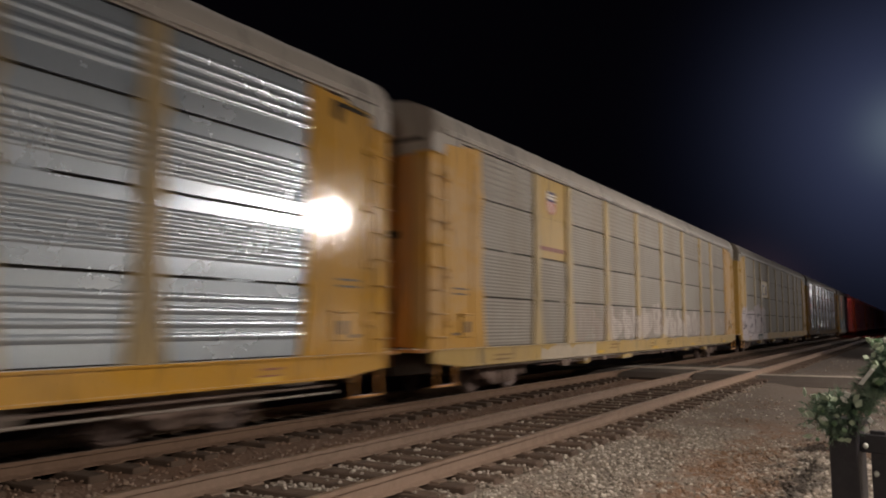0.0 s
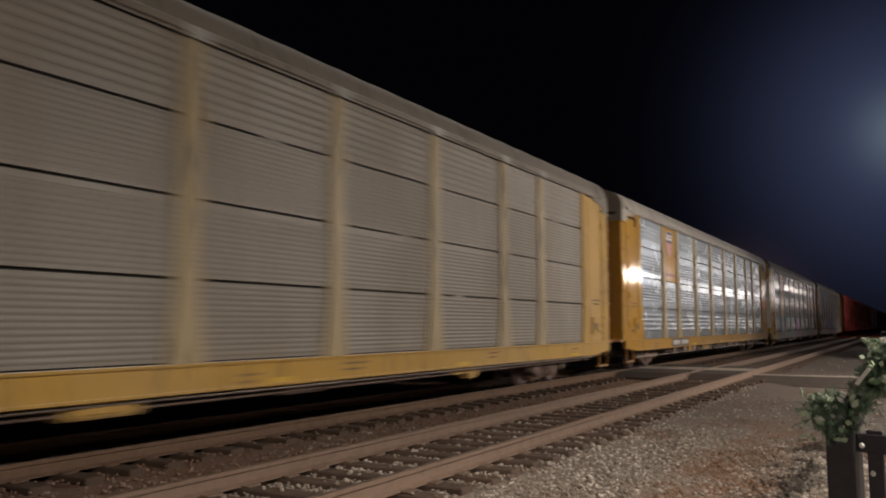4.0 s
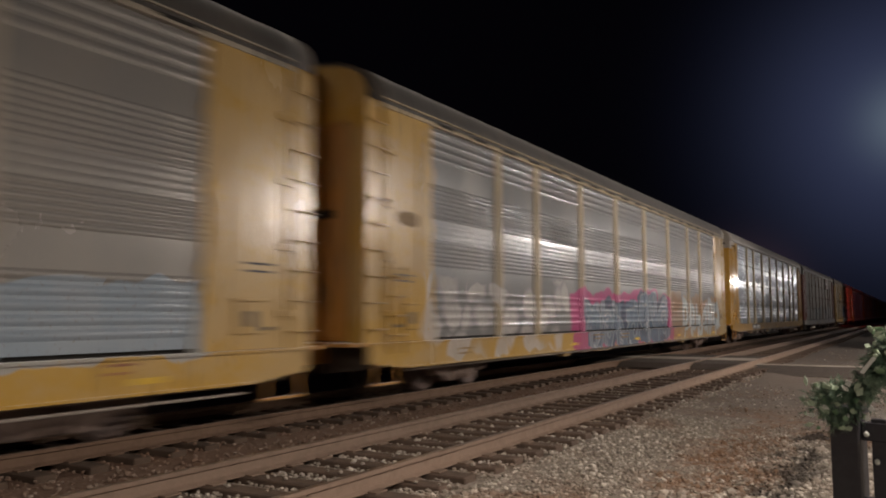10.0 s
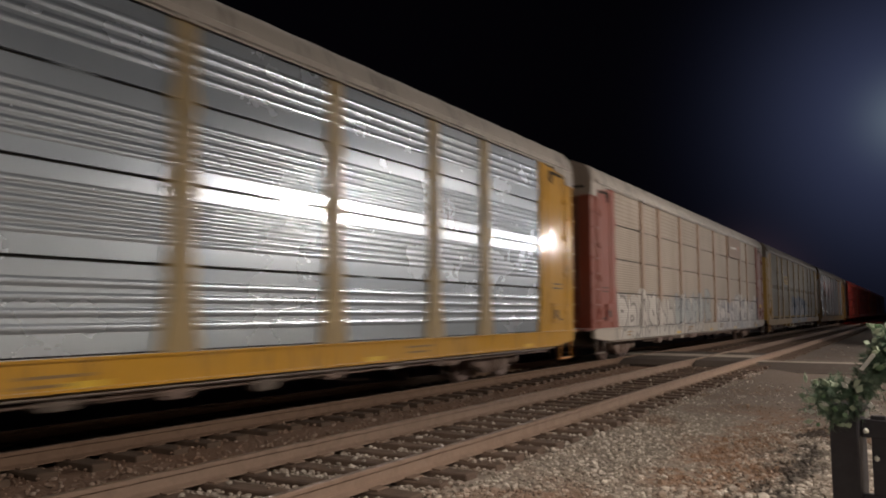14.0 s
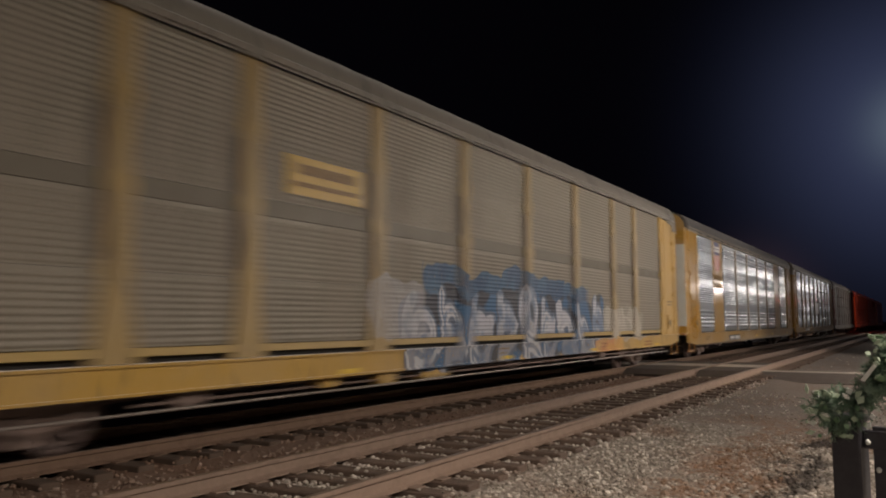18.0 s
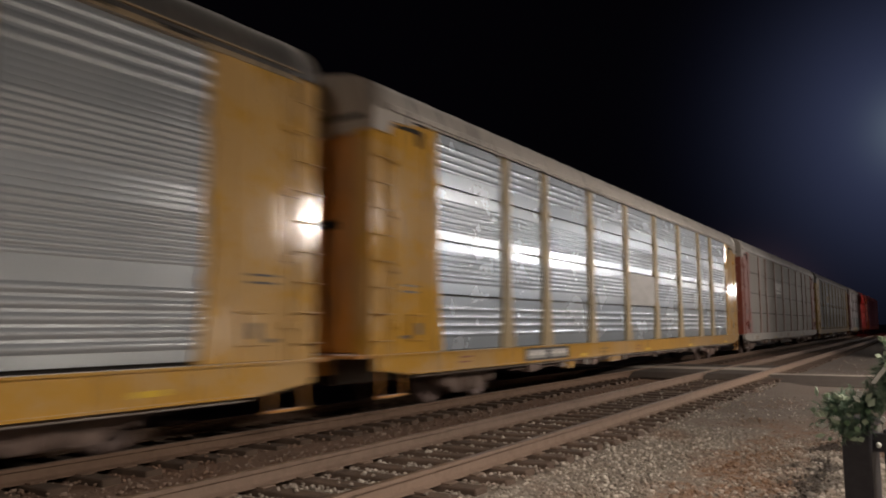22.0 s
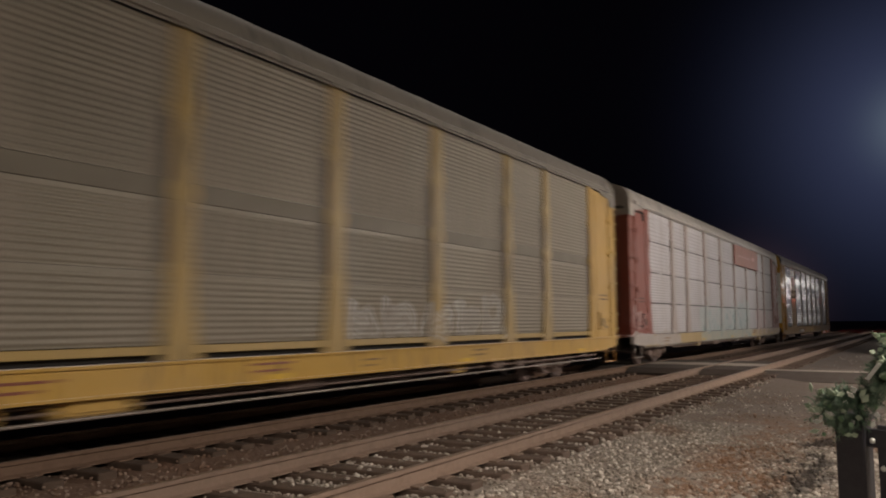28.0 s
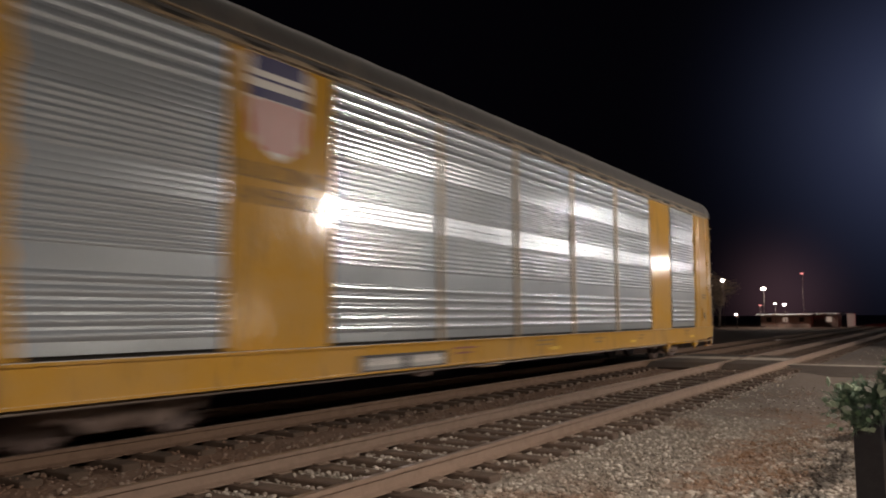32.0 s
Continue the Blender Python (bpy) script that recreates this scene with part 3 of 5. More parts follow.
def post_mesh(bm):
    """A hat-shaped side post."""
    w = 0.16
    prism(bm, [(0.0, -w), (0.052, -w + 0.03), (0.052, w - 0.03), (0.0, w)], "z", 0.985, 4.945)


def foot_mesh(bm):
    prism(bm, [(-0.29, 0.985), (0.29, 0.985), (0.27, 1.12), (0.15, 1.95), (-0.15, 1.95), (-0.27, 1.12)], "x", 0.0, 0.056)


def splice_mesh(bm):
    prism(bm, [(-0.20, 0.0), (-0.13, -0.20), (0.13, -0.20), (0.20, 0.0), (0.13, 0.20), (-0.13, 0.20)], "x", 0.0, 0.060)


def thin_post_mesh(bm):
    prism(bm, [(0.0, -0.08), (0.035, -0.06), (0.035, 0.06), (0.0, 0.08)], "z", 0.985, 4.87)


def wide_post_mesh(bm):
    prism(bm, [(0.0, -0.14), (0.038, -0.12), (0.038, 0.12), (0.0, 0.14)], "z", 0.985, 4.87)


def roof_mesh(bm):
    half = [(1.50, 4.93), (1.49, 5.12), (1.42, 5.30), (1.28, 5.45), (1.0, 5.56), (0.5, 5.64), (0.0, 5.67)]
    line = half + [(-x, z) for x, z in half[-2::-1]]
    ys = [-13.62 + i * 27.24 / 48 for i in range(49)]
    rings = []
    for i, y in enumerate(ys):
        lift = 0.012 if i % 2 else 0.0
        rings.append([bm.verts.new((x, y, z + (lift if abs(x) < 1.4 else 0))) for x, z in line])
    for a, b in zip(rings, rings[1:]):
        for i in range(len(line) - 1):
            bm.faces.new((a[i], a[i + 1], b[i + 1], b[i])).smooth = True
    bm.faces.new(rings[0])
    bm.faces.new(rings[-1][::-1])


def eave_mesh(bm):
    """The bright folded strip under the roof's edge."""
    prism(bm, [(1.44, 4.957), (1.55, 4.97), (1.55, 5.055), (1.50, 5.085), (1.44, 5.085)], "y", -13.2, 13.2)


def low_eave_mesh(bm):
    prism(bm, [(1.44, 4.99), (1.53, 4.995), (1.53, 5.02), (1.50, 5.035), (1.44, 5.035)], "y", -13.2, 13.2)


def top_plate_mesh(bm):
    box(bm, 1.36, 1.495, -13.2, 13.2, 4.864, 4.988)


def sill(bm, foot):
    """The side sill: a deep plate with a flange along its top and foot, shallower towards the ends."""
    prism(bm, [(-13.55, foot + 0.10), (-12.6, foot), (12.6, foot), (13.55, foot + 0.10), (13.55, 0.96), (-13.55, 0.96)], "x", 1.40, 1.50)
    box(bm, 1.38, 1.535, -13.5, 13.5, 0.945, 0.978)
    box(bm, 1.38, 1.53, -12.6, 12.6, foot - 0.01, foot + 0.022)


def sill_mesh(bm):
    sill(bm, 0.64)


def deep_sill_mesh(bm):
    sill(bm, 0.555)


def ledge_mesh(bm):
    """The pale ledge below the side sheets of a beige car."""
    box(bm, 1.38, 1.47, -11.9, 11.9, 1.055, 1.150, 0.006)


def belt_mesh(bm):
    box(bm, 1.40, 1.432, -11.9, 11.9, 2.856, 3.084, 0.006)


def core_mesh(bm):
    """A solid block behind the panels; the hold's darkness is its near-black paint."""
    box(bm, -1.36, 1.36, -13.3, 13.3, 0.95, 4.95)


def far_wall_mesh(bm):
    box(bm, -1.50, -1.37, -13.3, 13.3, 0.64, 4.93)


def end_side_mesh(bm):
    """The painted side of an end, with its door seam; it stands at y 11.95 to 13.2."""
    box(bm, 1.38, 1.478, 11.95, 13.16, 0.98, 4.90, 0.012)


def end_seam_mesh(bm):
    box(bm, 1.474, 1.497, 12.02, 12.16, 0.98, 4.80, 0.006)


def end_edge_mesh(bm):
    box(bm, 1.474, 1.492, 13.02, 13.12, 0.98, 4.70, 0.006)


def corner_mesh(bm):
    box(bm, 1.12, 1.47, 13.30, 13.66, 0.95, 4.60, 0.02)
    box(bm, 1.40, 1.49, 13.18, 13.30, 0.95, 4.60, 0.01)


def gusset_mesh(bm):
    """The roof-coloured corner that comes down over the side of an end."""
    prism(bm, [(13.63, 4.58), (13.63, 4.95), (12.45, 4.95), (12.55, 4.84), (13.10, 4.80), (13.22, 4.58)], "x", 1.40, 1.502)


def cap_slot_mesh(bm):
    box(bm, 0.45, 1.30, 13.640, 13.646, 4.80, 4.87)


def eave_shade_mesh(bm):
    """A dark plate for the shaded opening below the roof's edge, over an end door's track; the shade is its paint."""
    prism(bm, [(13.05, 4.775), (12.50, 4.815), (12.20, 4.815), (12.20, 4.55), (12.36, 4.50), (12.42, 4.74), (13.05, 4.72)], "x", 1.478, 1.486)


def hinge_mesh(bm):
    box(bm, 1.478, 1.525, 12.98, 13.20, -0.05, 0.05, 0.01)
    tube(bm, (1.52, 13.09, -0.09), (1.52, 13.09, 0.09), 0.02, 6)


def latch_box_mesh(bm):
    box(bm, 1.478, 1.53, 12.22, 12.62, 1.18, 1.60, 0.015)
    box(bm, 1.478, 1.55, 12.20, 12.64, 1.60, 1.64, 0.008)


def latch_mesh(bm):
    box(bm, 1.53, 1.538, 12.34, 12.50, 1.28, 1.48, 0.002)


def bare_plate_mesh(bm):
    box(bm, 1.14, 1.45, 13.655, 13.672, 1.25, 4.30, 0.004)


def rung_mesh(bm):
    tube(bm, (1.53, 13.22, 0), (1.53, 13.66, 0), 0.010, 6)
    for y in (13.24, 13.64):
        tube(bm, (1.44, y, 0), (1.53, y, 0), 0.011, 6)


def ladder_mesh(bm):
    for y in (-13.12, -12.70):
        tube(bm, (1.56, y, 0.80), (1.56, y, 2.25), 0.020, 6)
        for z in (0.95, 2.20):
            tube(bm, (1.44, y, z), (1.56, y, z), 0.014, 6)


def ladder_rung_mesh(bm):
    tube(bm, (1.56, -13.12, 0), (1.56, -12.70, 0), 0.014, 6)


def end_door_mesh(bm):
    box(bm, -1.12, 1.12, 13.32, 13.52, 1.0, 4.72, 0.02)


def door_rib_mesh(bm):
    box(bm, -0.045, 0.045, 13.515, 13.565, 1.06, 4.66, 0.012)


def door_slot_mesh(bm):
    box(bm, 0.15, 0.75, 13.566, 13.572, 3.02, 3.16)


def end_cap_mesh(bm):
    half = [(1.46, 4.58), (1.46, 5.10), (1.36, 5.28), (1.20, 5.42), (0.9, 5.52), (0.4, 5.60)]
    prism(bm, half + [(-x, z) for x, z in half[::-1]], "y", 13.28, 13.64)


def platform_mesh(bm):
    box(bm, -1.45, 1.45, 13.25, 13.95, 0.93, 0.985, 0.008)
    box(bm, -0.35, 0.35, 13.2, 14.05, 0.62, 0.90, 0.02)


def coupler_mesh(bm):
    box(bm, -0.09, 0.09, 13.9, 14.42, 0.70, 0.87, 0.02)
    prism(bm, [(-0.16, 14.22), (0.14, 14.20), (0.17, 14.42), (0.05, 14.50), (-0.02, 14.40), (-0.18, 14.48)], "z", 0.64, 0.92)
    tube(bm, (0.25, 13.95, 0.75), (0.22, 14.2, 0.42), 0.028, 7)
    tube(bm, (0.22, 14.2, 0.42), (0.1, 14.5, 0.45), 0.028, 7)


def stirrup_mesh(bm):
    for y in (12.78, 13.42):
        tube(bm, (1.46, y, 0.75), (1.47, y, 0.33), 0.020, 6)
    box(bm, 1.40, 1.49, 12.74, 13.46, 0.30, 0.335, 0.008)


def brake_rail_mesh(bm):
    tube(bm, (1.47, 8.6, 0.50), (1.47, 13.5, 0.50), 0.022, 7)
    for y in (10.0, 12.9):
        tube(bm, (1.47, y, 0.50), (1.45, y, 0.62), 0.016, 6)


def end_hose_mesh(bm):
    loop = [(1.44, 13.62 + 0.16 * math.cos(a), 0.72 + 0.34 * math.sin(a)) for a in (math.pi * (0.5 + 1.5 * i / 10) for i in range(11))]
    for p, q in zip(loop, loop[1:]):
        tube(bm, p, q, 0.02, 6)
    tube(bm, (1.44, 13.80, 0.72), (1.44, 13.80, 2.1), 0.018, 6)
    for z in (1.1, 1.45, 1.8, 2.08):
        tube(bm, (1.44, 13.66, z), (1.44, 13.80, z), 0.012, 6)


def hanger_box_mesh(bm):
    box(bm, 1.30, 1.46, -0.16, 0.16, 0.36, 0.60, 0.02)
    tube(bm, (1.38, 0.0, 0.36), (1.38, 0.0, 0.26), 0.03, 8)


def belly_mesh(bm):
    """The centre sill and cross bearers below the deck."""
    box(bm, -0.32, 0.32, -13.2, 13.2, 0.45, 0.95)
    for i in range(9):
        y = -8 + i * 2
        prism(bm, [(-1.38, 0.95), (1.38, 0.95), (1.38, 0.74), (0.35, 0.48), (-0.35, 0.48), (-1.38, 0.74)], "y", y - 0.05, y + 0.05)


def bearer_mesh(bm):
    """The outer end of a cross bearer, below the sill."""
    prism(bm, [(-0.24, 0.64), (0.24, 0.64), (0.20, 0.48), (0.11, 0.41), (-0.13, 0.42), (-0.20, 0.49)], "x", 1.24, 1.36)


def brake_mesh(bm):
    tube(bm, (1.25, -9.0, 0.60), (1.25, 9.0, 0.52), 0.018, 6)
    for y in (-6.5, -2.0, 2.4, 6.4):
        tube(bm, (1.25, y, 0.56), (1.25, y, 0.80), 0.014, 6)


def pipe_mesh(bm):
    tube(bm, (1.42, -12.4, 0.0), (1.42, 12.4, 0.0), 0.020, 6)


def trainline_mesh(bm):
    tube(bm, (1.30, -8.6, 0.50), (1.30, 12.4, 0.52), 0.022, 6)


def bracket_mesh(bm):
    prism(bm, [(-0.26, 0.66), (0.26, 0.66), (0.20, 0.47), (0.08, 0.42), (-0.14, 0.43), (-0.22, 0.52)], "x", 1.22, 1.42)


def tank_mesh(bm):
    lathe(bm, [(-0.42, 0.02), (-0.40, 0.16), (-0.3, 0.20), (0.3, 0.20), (0.40, 0.16), (0.42, 0.02)], (0, 0, 0), "x", 14)


def gear_box_mesh(bm):
    box(bm, 1.0, 1.40, -0.45, 0.45, 0.44, 0.68, 0.03)
    box(bm, 1.38, 1.425, -0.28, 0.28, 0.49, 0.62, 0.01)


def truck_mesh(bm):
    """Cast side frames with their arched tops, bolster and spring pockets; x to both sides, axles at y +-0.865."""
    out = [(-1.18, 0.52), (-1.12, 0.66), (-0.62, 0.66), (-0.42, 0.80), (0.42, 0.80), (0.62, 0.66), (1.12, 0.66), (1.18, 0.52), (1.05, 0.36), (0.72, 0.34),
           (0.45, 0.17), (-0.45, 0.17), (-0.72, 0.34), (-1.05, 0.36)]
    for s in (-1, 1):
        a, b = sorted((s * 0.94, s * 1.08))
        prism(bm, out, "x", a, b)
        for y in (-0.865, 0.865):
            lathe(bm, [(s * 0.93, 0.13), (s * 1.10, 0.13), (s * 1.16, 0.10), (s * 1.17, 0.02)], (0, y, 0.42), "x", 12)
        for y in (-0.16, 0.0, 0.16):
            lathe(bm, [(0.20, 0.075), (0.30, 0.07), (0.40, 0.075), (0.50, 0.07)], (s * 1.10, y, 0.0), "z", 8)
        box(bm, s * 1.13 - 0.06, s * 1.13 + 0.06, -0.28, 0.28, 0.50, 0.66, 0.015)
    box(bm, -1.05, 1.05, -0.18, 0.18, 0.50, 0.74, 0.02)


def wheelset_mesh(bm):
    for s in (-1, 1):
        prof = [(0.665, 0.10), (0.665, 0.38), (0.675, 0.445), (0.70, 0.45), (0.715, 0.422), (0.80, 0.416), (0.805, 0.37), (0.775, 0.34), (0.755, 0.16), (0.80, 0.12), (0.80, 0.03)]
        lathe(bm, [(s * a, r) for a, r in prof], (0, 0, 0), "x", 28)
        for i in range(6):
            a = i * math.pi / 3
            tube(bm, (s * 0.77, 0.25 * math.cos(a), 0.25 * math.sin(a)), (s * 0.792, 0.25 * math.cos(a), 0.25 * math.sin(a)), 0.03, 6)
    tube(bm, (-0.98, 0, 0), (0.98, 0, 0), 0.075, 10)


def bar_mesh(bm):
    """A plain painted bar, one metre by one metre, 4 mm thick."""
    box(bm, 0.0, 0.004, -0.5, 0.5, -0.5, 0.5)


def shield_mesh(bm):
    prism(bm, [(-0.5, 0.42), (-0.36, 0.50), (-0.2, 0.44), (0.0, 0.5), (0.2, 0.44), (0.36, 0.5), (0.5, 0.42), (0.47, -0.05), (0.36, -0.34), (0.0, -0.5), (-0.36, -0.34), (-0.47, -0.05)], "x", 0.0, 0.004)


def oval_mesh(bm):
    prism(bm, [(0.5 * math.cos(a), 0.5 * math.sin(a)) for a in (2 * math.pi * i / 28 for i in range(28))], "x", 0.0, 0.004)


def decal(car, x, y, z, w, h, material, name="marking", mesh=("bar", bar_mesh), label="", tilt=0.0):
    return set_part(name, shared(*mesh), car, material, Matrix.Translation((x, y, z)) @ Matrix.Rotation(radians(tilt), 4, "X") @ Matrix.Diagonal((1, w, h, 1)), label)


def word_mesh(text):
    """A painted word in the built-in font, one metre long and one high, standing in the plane of the car's side."""
    key = "word " + text
    if key not in SHARED:
        curve = bpy.data.curves.new("word", "FONT")
        curve.body, curve.extrude = text, 0.004
        ob = new("word", curve)
        me = bpy.data.meshes.new_from_object(ob.evaluated_get(bpy.context.evaluated_depsgraph_get()))
        bpy.data.objects.remove(ob)
        xs, ys = [v.co.x for v in me.vertices], [v.co.y for v in me.vertices]
        for v in me.vertices:
            v.co = (v.co.z, (v.co.x - min(xs)) / (max(xs) - min(xs)) - 0.5, (v.co.y - min(ys)) / (max(ys) - min(ys)) - 0.5)
        me.materials.clear()
        me.materials.append(None)
        SHARED[key] = me
    return SHARED[key]


def mirrored():
    return Matrix.Diagonal((1, -1, 1, 1))


WHEELSETS = []
CARS = []


def autorack(k, paint, style, panel, roof, label, tags=(), logos=(), post="hat", boards=True, post_paint=None, sill_paint=None, bare=()):
    """One covered car for motor vehicles, 27.4 m long. panel: base colour, metal, roughness, dust."""
    car = new("autorack_car")
    car.location = (TRAIN_TRACK, gap_at(0, k) + 14.95, RAIL)
    tagged(car, label, "railway car", "autorack cars of the freight train")
    CARS.append((k, car))
    body = car_paint("car_paint", paint, car, tags, 0.38, 0.155 if k in (0, 3, 6, 9, 10, 14) else 0.29 if style in ("bold", "full") else 0.58, 0.55 if k in (1, 4, 5, 9, 10) else 0.2)
    posts = car_paint("post_paint", post_paint, car, tags, 0.7, 0.5) if post_paint else body
    sills = car_paint("sill_paint", sill_paint, car, tags, 0.7, 0.5) if sill_paint else body
    skin = car_panel("car_panel", panel[0], car, tags, *panel[1:])
    top = car_paint("roof_paint", roof, car, (), 0.6, 0.55, 0.0)
    fade = 0.60 if paint == MAROON else 0.95
    door = car_paint("door_paint", (fade * paint[0] + 0.03, 0.78 * fade * paint[1] + 0.02, 0.6 * fade * paint[2] + 0.015), car, (), 1.0, 0.5)
    set_part("hold", shared("hold", core_mesh), car, SHADE_BLACK, label="solid block painted near black as the shade behind the side screens")
    set_part("far_wall", shared("far_wall", far_wall_mesh), car, skin)
    set_part("roof", shared("roof", roof_mesh), car, top, label="curved roof of painted sheet")
    if post == "hat":
        set_part("eave_rail", shared("eave_rail", eave_mesh), car, top)
    else:
        set_part("eave_rail", shared("low_eave_rail", low_eave_mesh), car, posts)
        set_part("top_plate", shared("top_plate", top_plate_mesh), car, posts)
    if style == "full":
        set_part("side_sill", shared("deep_side_sill", deep_sill_mesh), car, sills, label="deep painted side sill")
    else:
        set_part("side_sill", shared("side_sill", sill_mesh), car, sills, label="deep painted side sill")
    if style == "plain":
        set_part("ledge", shared("ledge", ledge_mesh), car, DECAL_YELLOW, label="pale ledge below the side sheets")
        set_part("belt_rail", shared("belt_rail", belt_mesh), car, BELT_DULL, label="flat belt across the middle of the side")
    # bays
    logo_bays = dict(logos)
    for i in range(9):
        a, b = POSTS[i], POSTS[i + 1]
        width, mid = b - a - 0.06, (a + b) / 2
        kind = logo_bays.get(i, "")
        at = pose(1.425, mid, 0)
        if style == "full":
            if kind in ("shield", "red_bars", "plain"):
                set_part("painted_panel", flat_panel(0.985, 4.86, width), car, body, at, "flat painted panel")
            else:
                set_part("side_panel", full_panel(width, post == "thin"), car, skin, at)
        else:
            for r in range(4):
                painted = (kind in ("shield", "plain") and r >= 2) or (kind in ("yellow_sign",) and r == 2)
                if painted:
                    mat = DECAL_YELLOW if kind == "yellow_sign" else sills
                    z0, z1 = ROWS[r]
                    set_part("painted_panel", flat_panel(z0 if r != 3 else z0 - 0.036, z1, width), car, mat, at, "flat painted panel")
                else:
                    set_part("side_panel", row_panel(style, r, width), car, skin, at)
                    # clips that bridge the open slot above the row
                    if style != "plain" and r < 3 and (i * 7 + r * 3 + k) % 4 == 0:
                        decal(car, 1.43, mid + ((i * 5 + r) % 3 - 1) * 0.5, ROWS[r][1] + 0.03, 0.34, 0.06, skin, "slot_clip")
        x = 1.43
        if style == "plain":
            for z in (2.48, 3.45):
                decal(car, 1.446, b - 0.22, z, 0.14, 0.74, BLACK_STEEL, "edge_gap", label="dark strip beside the post")
        if kind == "shield":
            if style == "full":
                at_y = mid - 0.12
                decal(car, x, at_y, 4.17, 1.20, 1.42, DECAL_WHITE, "emblem", ("shield", shield_mesh), "white shield-shaped emblem")
                decal(car, x + 0.005, at_y, 4.74, 0.98, 0.20, DECAL_BLUE)
                decal(car, x + 0.005, at_y, 4.535, 1.10, 0.035, DECAL_BLUE)
                decal(car, x + 0.005, at_y, 4.34, 1.16, 0.13, DECAL_BLUE)
                for j in range(6):
                    inner = 0 < j < 5
                    decal(car, x + 0.005, at_y + j * 0.19 - 0.475, 3.92 if inner else 4.0, 0.105, 0.68 if inner else 0.46, DECAL_PINK)
                for text, z in (("BUILDING", 3.30), ("AMERICA", 2.97)):
                    set_part("word", word_mesh(text), car, DECAL_SCUFF, Matrix.Translation((x + 0.003, mid - 0.02, z)) @ Matrix.Diagonal((1, 1.72, 0.23, 1)), "dark painted word")
            else:
                z, g = 4.36, 0.8 if k == 3 else 0.5
                decal(car, x, mid - 0.05, z, 1.05 * g, 1.15 * g, DECAL_WHITE, "emblem", ("shield", shield_mesh), "white shield-shaped emblem")
                decal(car, x + 0.005, mid - 0.05, z + 0.47 * g, 0.90 * g, 0.13 * g, DECAL_BLUE)
                decal(car, x + 0.005, mid - 0.05, z + 0.30 * g, 0.92 * g, 0.04 * g, DECAL_BLACK)
                decal(car, x + 0.005, mid - 0.05, z + 0.10 * g, 0.96 * g, 0.12 * g, DECAL_BLUE)
                for j in range(6):
                    inner = 0 < j < 5
                    decal(car, x + 0.005, mid - 0.05 + (j * 0.175 - 0.4375) * g, z - (0.25 if inner else 0.17) * g, 0.095 * g, (0.58 if inner else 0.40) * g, DECAL_PINK)
                decal(car, x + 0.003, mid, 3.22, 1.5, 0.10, DECAL_BROWN)
        elif kind == "red_bars":
            decal(car, x, mid - 0.08, 3.89, 1.5, 1.72, DECAL_PINK, "emblem", ("oval", oval_mesh), "faded red round emblem under a white-edged lettered square")
            decal(car, x + 0.005, mid + 0.1, 3.90, 1.08, 1.62, DECAL_WHITE, "emblem_edge")
            decal(car, x + 0.010, mid + 0.1, 3.90, 0.96, 1.48, DECAL_RED, "emblem_field")
            for dy, dz, w, h in ((0.08, 0.50, 0.70, 0.11), (0.20, 0.20, 0.44, 0.10), (-0.26, 0.26, 0.10, 0.46), (0.06, -0.10, 0.66, 0.11), (0.18, -0.38, 0.46, 0.10), (-0.22, -0.34, 0.10, 0.44), (0.05, -0.62, 0.60, 0.09)):
                decal(car, x + 0.015, mid + 0.1 + dy, 3.90 + dz, w, h, DECAL_PALE)
        elif kind == "yellow_sign":
            for dz in (0.24, -0.24):
                decal(car, x, mid - 0.45, 3.43 + dz, 0.62, 0.10, DECAL_BLACK)
            decal(car, x, mid - 0.72, 3.43, 0.09, 0.4, DECAL_BLACK)
            for dy in (0.2, 0.46, 0.72):
                decal(car, x, mid + dy, 3.43, 0.09, 0.56, DECAL_BLACK)
        elif kind == "small_sign":
            decal(car, x + 0.024, mid + 0.14, 3.50, 1.75, 0.56, SIGN_YELLOW, "sign", label="small yellow lettered sign")
            for dz, w, h in ((0.10, 1.3, 0.15), (-0.12, 1.5, 0.07)):
                decal(car, x + 0.03, mid + 0.14, 3.50 + dz, w, h, DECAL_SCUFF)
        elif kind == "dark_mark":
            for j in range(3):
                decal(car, x + 0.026, mid - 0.45 + j * 0.45, 3.42, 0.34, 0.10, DECAL_BLACK)
                decal(car, x + 0.026, mid - 0.50 + j * 0.45, 3.56, 0.30, 0.09, DECAL_BLACK)
                decal(car, x + 0.026, mid - 0.40 + j * 0.45, 3.28, 0.30, 0.09, DECAL_BLACK)
        elif kind == "white_mark":
            for j in range(4):
                decal(car, x + 0.016, mid - 0.95 + 0.52 * j, 3.56, 0.32, 0.42, DECAL_WHITE)
            decal(car, x + 0.016, mid - 0.15, 3.22, 2.1, 0.09, DECAL_WHITE)
        elif kind == "grey_patch":
            decal(car, x + 0.036, mid, 2.475, width * 0.92, 0.93, DECAL_GREY, "patch", label="flat grey repair plate")
        elif kind == "banner":
            span = (POSTS[i] - 0.09, POSTS[i + 2] + 0.02) if k == 13 else (a - 0.02, b + 0.02)
            plate = set_part("banner", shared(("banner", k), lambda bm: box(bm, 1.44, 1.53, span[0], span[1], 3.985, 4.944, 0.008)), car, DECAL_BROWN if k == 13 else DECAL_TAUPE, label="red-brown lettered banner plate" if k == 13 else "dull brown lettered plate")
            middle, length = (span[0] + span[1]) / 2, span[1] - span[0]
            decal(plate, 1.532, middle - 0.12 * length, 4.44, 0.48 * length, 0.07, DECAL_FAINT if k == 13 else DECAL_WHITE)
